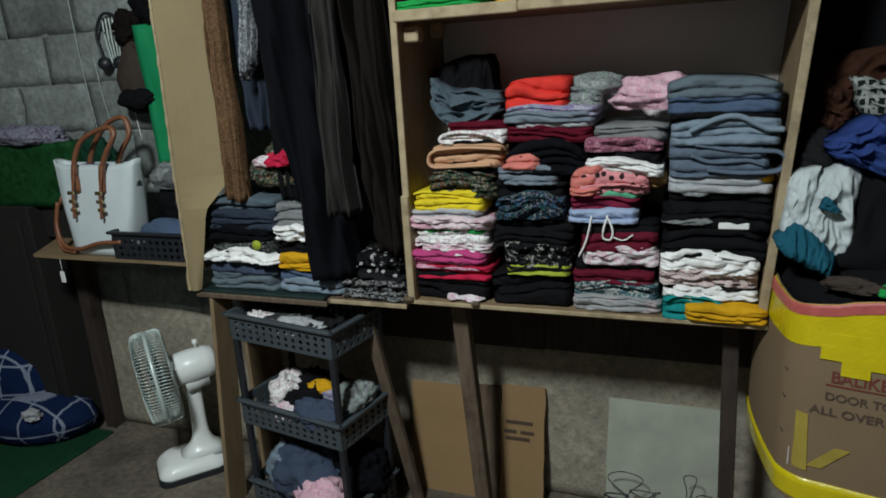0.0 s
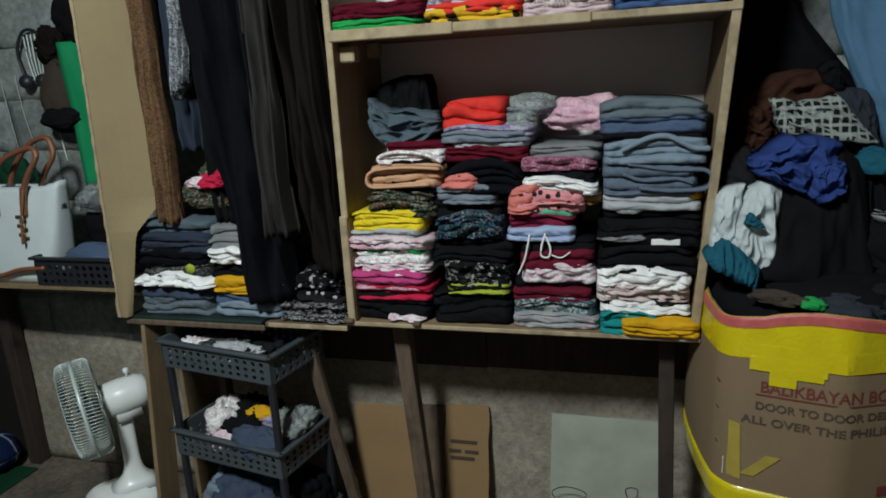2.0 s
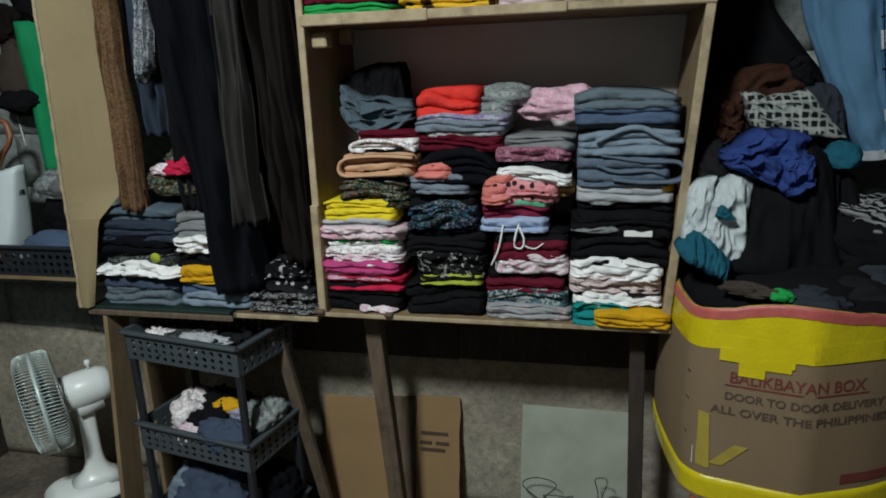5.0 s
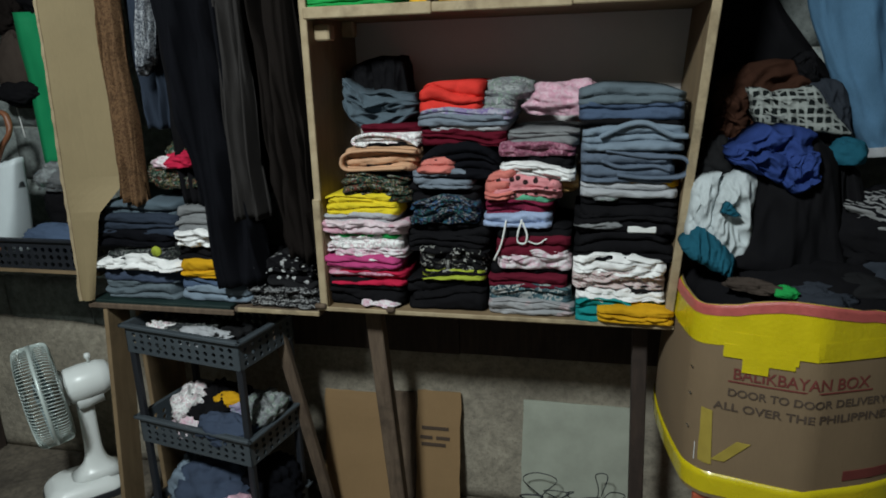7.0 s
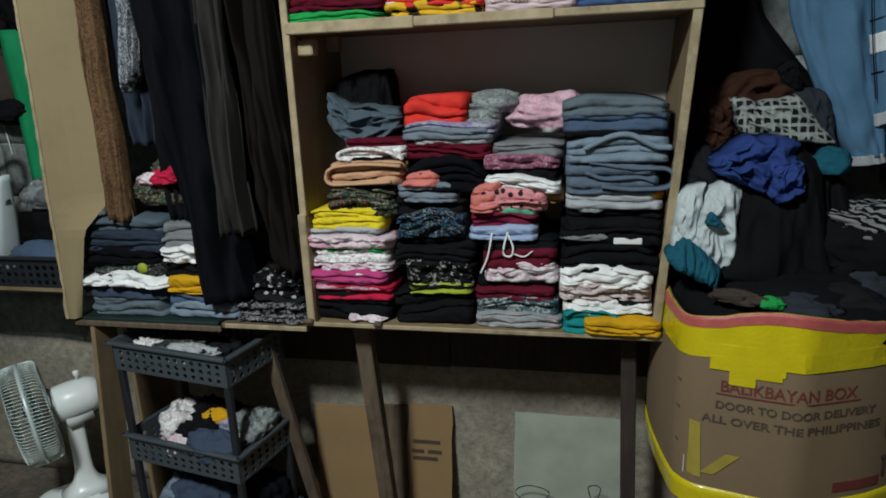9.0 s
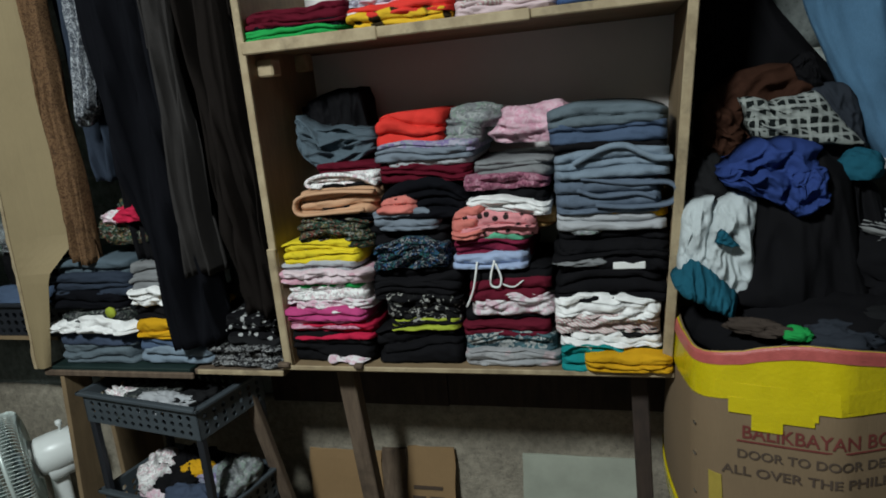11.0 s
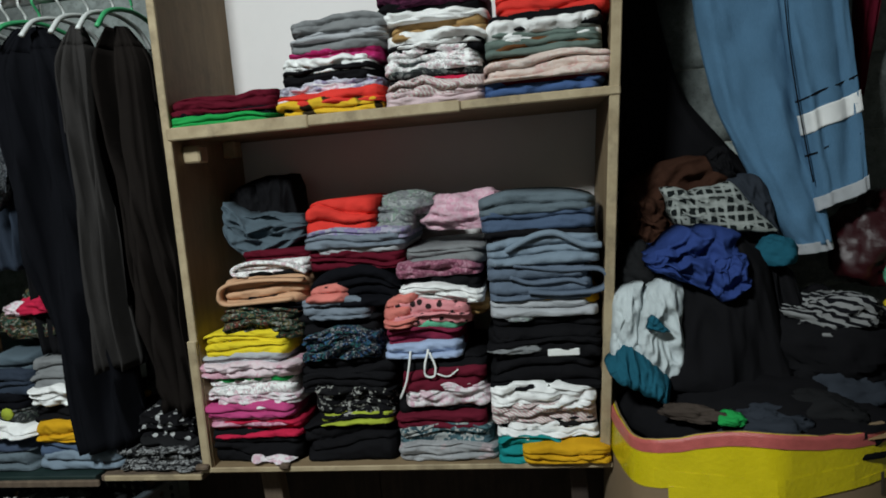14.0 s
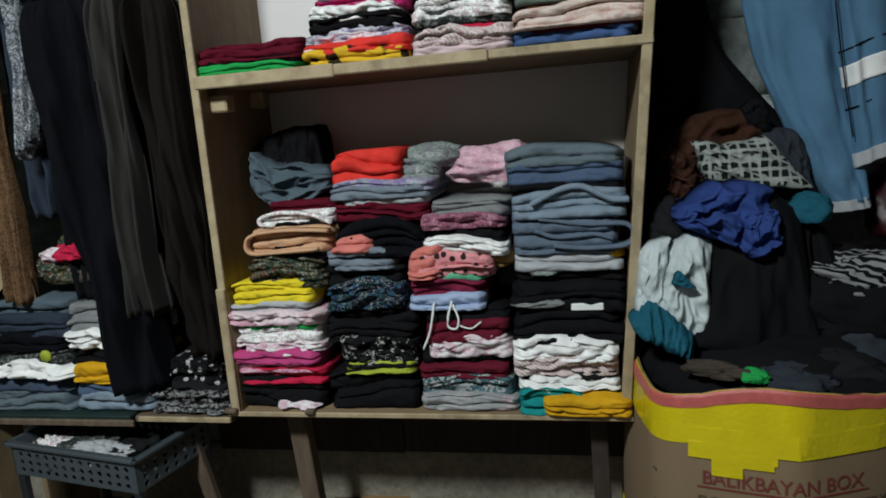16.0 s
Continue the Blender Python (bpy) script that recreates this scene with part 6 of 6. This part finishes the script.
part("board", box((-1.87, 0.30, 0.954), (-1.68, 0.41, 1.10), 0.004), SHADED_WOOD, ledge)
heap("lilac_clothes", "lilac_print", "lilac and dark patterned clothes on the green bag", "clothes", (-1.93, 0.31, 1.395), (0.27, 0.075, 0.05), 104, 0.2)
heap("bottle_cloth", "dark_green", "dark green bundle beside the bag", "clothes", (-1.56, 0.36, 1.31), (0.09, 0.04, 0.09), 105, 0.2)

# ---- things hung on the block wall ----
hp = thing("headphones", "black headphones with a coiled grey cable hanging on the wall", "headphones", (-1.405, 0.4, 1.65))
part("headband", tube(arc([(-1.455, 0.395, 1.69), (-1.465, 0.39, 1.78), (-1.420, 0.39, 1.855), (-1.355, 0.39, 1.845), (-1.325, 0.39, 1.77), (-1.340, 0.395, 1.69)], 8), 0.006, 8), DARKPLASTIC, hp)
for x in (-1.440, -1.360):
    part("ear_cup", placed(turned([(0.001, -0.02), (0.024, -0.016), (0.028, 0.0), (0.024, 0.016), (0.001, 0.022)], Matrix.Translation((x, 0.385, 1.67)) @ pose(0, 0, 0, 90, 0, 15), 20), Matrix.Identity(4)), DARKPLASTIC, hp)
for i in range(5):
    part("cable", tube(arc([(-1.435 + 0.018 * i, 0.402, 1.845), (-1.430 + 0.016 * i, 0.40, 1.75), (-1.415 + 0.01 * i, 0.402, 1.66)], 6), 0.003, 5), FANWIRE, hp)
part("cable", tube(arc([(-1.365, 0.405, 1.66), (-1.360, 0.41, 1.5), (-1.345, 0.41, 1.36)], 6), 0.0025, 5), PAPER, hp)
heap("cloth_hat", "brown_mid", "brown cloth cap hanging on the wall", "cap", (-1.275, 0.36, 1.60), (0.075, 0.045, 0.13), 110, 0.12, flat=0.98)
heap("peaked_hat", "black", "black peaked cap hanging on the wall", "cap", (-1.265, 0.345, 1.525), (0.09, 0.05, 0.045), 111, 0.15, flat=0.98)
heap("brown_strap", "brown_dark", "brown strap bundle hanging on a nail", "strap", (-1.295, 0.38, 1.79), (0.06, 0.03, 0.06), 112, 0.35, flat=0.98)
gs = thing("green_sheet", "bright green plastic bag hanging beside the cardboard", "bag", (-1.12, 0.33, 1.24))
rings = []
for i in range(17):
    k = i / 16
    z = 1.80 - 0.545 * k
    x0, x1 = -1.215 + 0.015 * k, -1.03 - 0.02 * k
    rings.append([(x0 + (x1 - x0) * u, 0.33 + d + 0.012 * wob(u * 4, k * 3, 0, 6), z + 0.04 * u * k) for u, d in [(j / 8, 0) for j in range(9)] + [(1 - j / 8, 0.02) for j in range(9)]])
part("sheet", from_grid(rings), GREENSHEET, gs)
heap("black_pouch", "black", "black bag top above the green bag", "bag", (-1.13, 0.35, 1.88), (0.09, 0.04, 0.09), 113, 0.15, flat=0.98)
for i, (x, z0, z1) in enumerate(((-1.60, 1.35, 1.95), (-1.52, 1.42, 1.7))):
    w = thing("wall_wire", "thin pale wire hanging down the block wall", "wire", (x, 0.41, z0))
    part("wire", tube(arc([(x, 0.408, z1), (x + 0.01, 0.406, (z0 + z1) / 2), (x + 0.03, 0.408, z0)], 8), 0.0013, 5), FANWIRE, w)

# ---- bedding on the floor ----
solid("floor_mat", box((-3.1, -0.9, 0.0), (-1.72, 0.30, 0.012), 0.004, None, None), MAT_GREEN, "dark green mat lying on the concrete floor", "mat")
heap("plaid_pillow", "plaid_blue", "blue plaid pillow lying on the green mat", "pillow", (-2.05, 0.20, 0.10), (0.27, 0.17, 0.12), 120, 0.05, 0.2, flat=0.68)
heap("plaid_blanket", "plaid_blue", "blue plaid blanket bundled against the wall", "blanket", (-2.25, 0.26, 0.22), (0.26, 0.13, 0.20), 121, 0.06, 0.1, flat=0.98)
heap("white_tissue", "light_grey", "crumpled pale cloth on the plaid pillow", "cloth", (-1.93, 0.08, 0.185), (0.045, 0.03, 0.025), 122, 0.35)

# ---- blocks of the wall, each a piece of its own ----
def block_mesh(seed, w=0.394, h=0.194):
    rings = []
    bm = bmesh.new()
    nx, nz = 9, 5
    grid = []
    for iz in range(nz + 1):
        row = []
        for ix in range(nx + 1):
            u, v = ix / nx, iz / nz
            edge = min(u, 1 - u) * w, min(v, 1 - v) * h
            back = 0.006 if min(edge) < 0.001 else 0.0
            x = (u - 0.5) * w + 0.004 * wob(v * 5, u * 4, 0, seed)
            z = (v - 0.5) * h + 0.004 * wob(u * 7, v * 4, 2, seed)
            y = back + 0.006 * wob(u * 3, v * 3, 4, seed) + 0.003 * wob(u * 12, v * 9, 6, seed)
            row.append(bm.verts.new((x, y, z)))
        grid.append(row)
    for a, b in zip(grid, grid[1:]):
        for i in range(nx):
            bm.faces.new((a[i], a[i + 1], b[i + 1], b[i])).smooth = True
    loop = grid[0] + [r[-1] for r in grid[1:]] + grid[-1][-2::-1] + [r[0] for r in grid[-2:0:-1]]
    rear = [bm.verts.new((v.co.x, 0.03, v.co.z)) for v in loop]
    for i in range(len(loop)):
        j = (i + 1) % len(loop)
        bm.faces.new((loop[i], rear[i], rear[j], loop[j]))
    bmesh.ops.recalc_face_normals(bm, faces=bm.faces[:])
    me = bpy.data.meshes.new("block")
    bm.to_mesh(me)
    bm.free()
    me.materials.append(BLOCK)
    return me


blocks = [block_mesh(s) for s in range(6)]
wall_base = Vector(wall["base"])
rings = []
for i in range(53):
    x = -3.15 + 5.6 * i / 52
    edge = 0.60 + 0.05 * wob(x * 2.5, 0, 0, 4)
    front = [(x, WALL_Y - 0.016 + 0.007 * wob(x * 3, z * 3, 0, 5) + 0.005 * wob(x * 11, z * 11, 1, 5), z) for z in [edge * k / 14 for k in range(15)]]
    rings.append(front + [(x, WALL_Y + 0.003, edge + 0.01), (x, WALL_Y + 0.003, 0.0)])
part("plaster_coat", from_grid(rings), PLASTER, wall, "crumbling brownish cement plaster on the wall's foot")
for row in range(3, 16):
    for col in range(-8, 6):
        x = col * 0.4 + (0.2 if row % 2 else 0.0)
        b = new("block", blocks[(row * 5 + col * 3) % 6])
        sunk = 0.008 if row < 3 else 0.0
        b.parent = wall
        b.location = Vector((x, WALL_Y - 0.006 + sunk + 0.005 * wob(row * 1.3, col * 1.7, 0, 1), 0.1 + 0.2 * row)) - wall_base
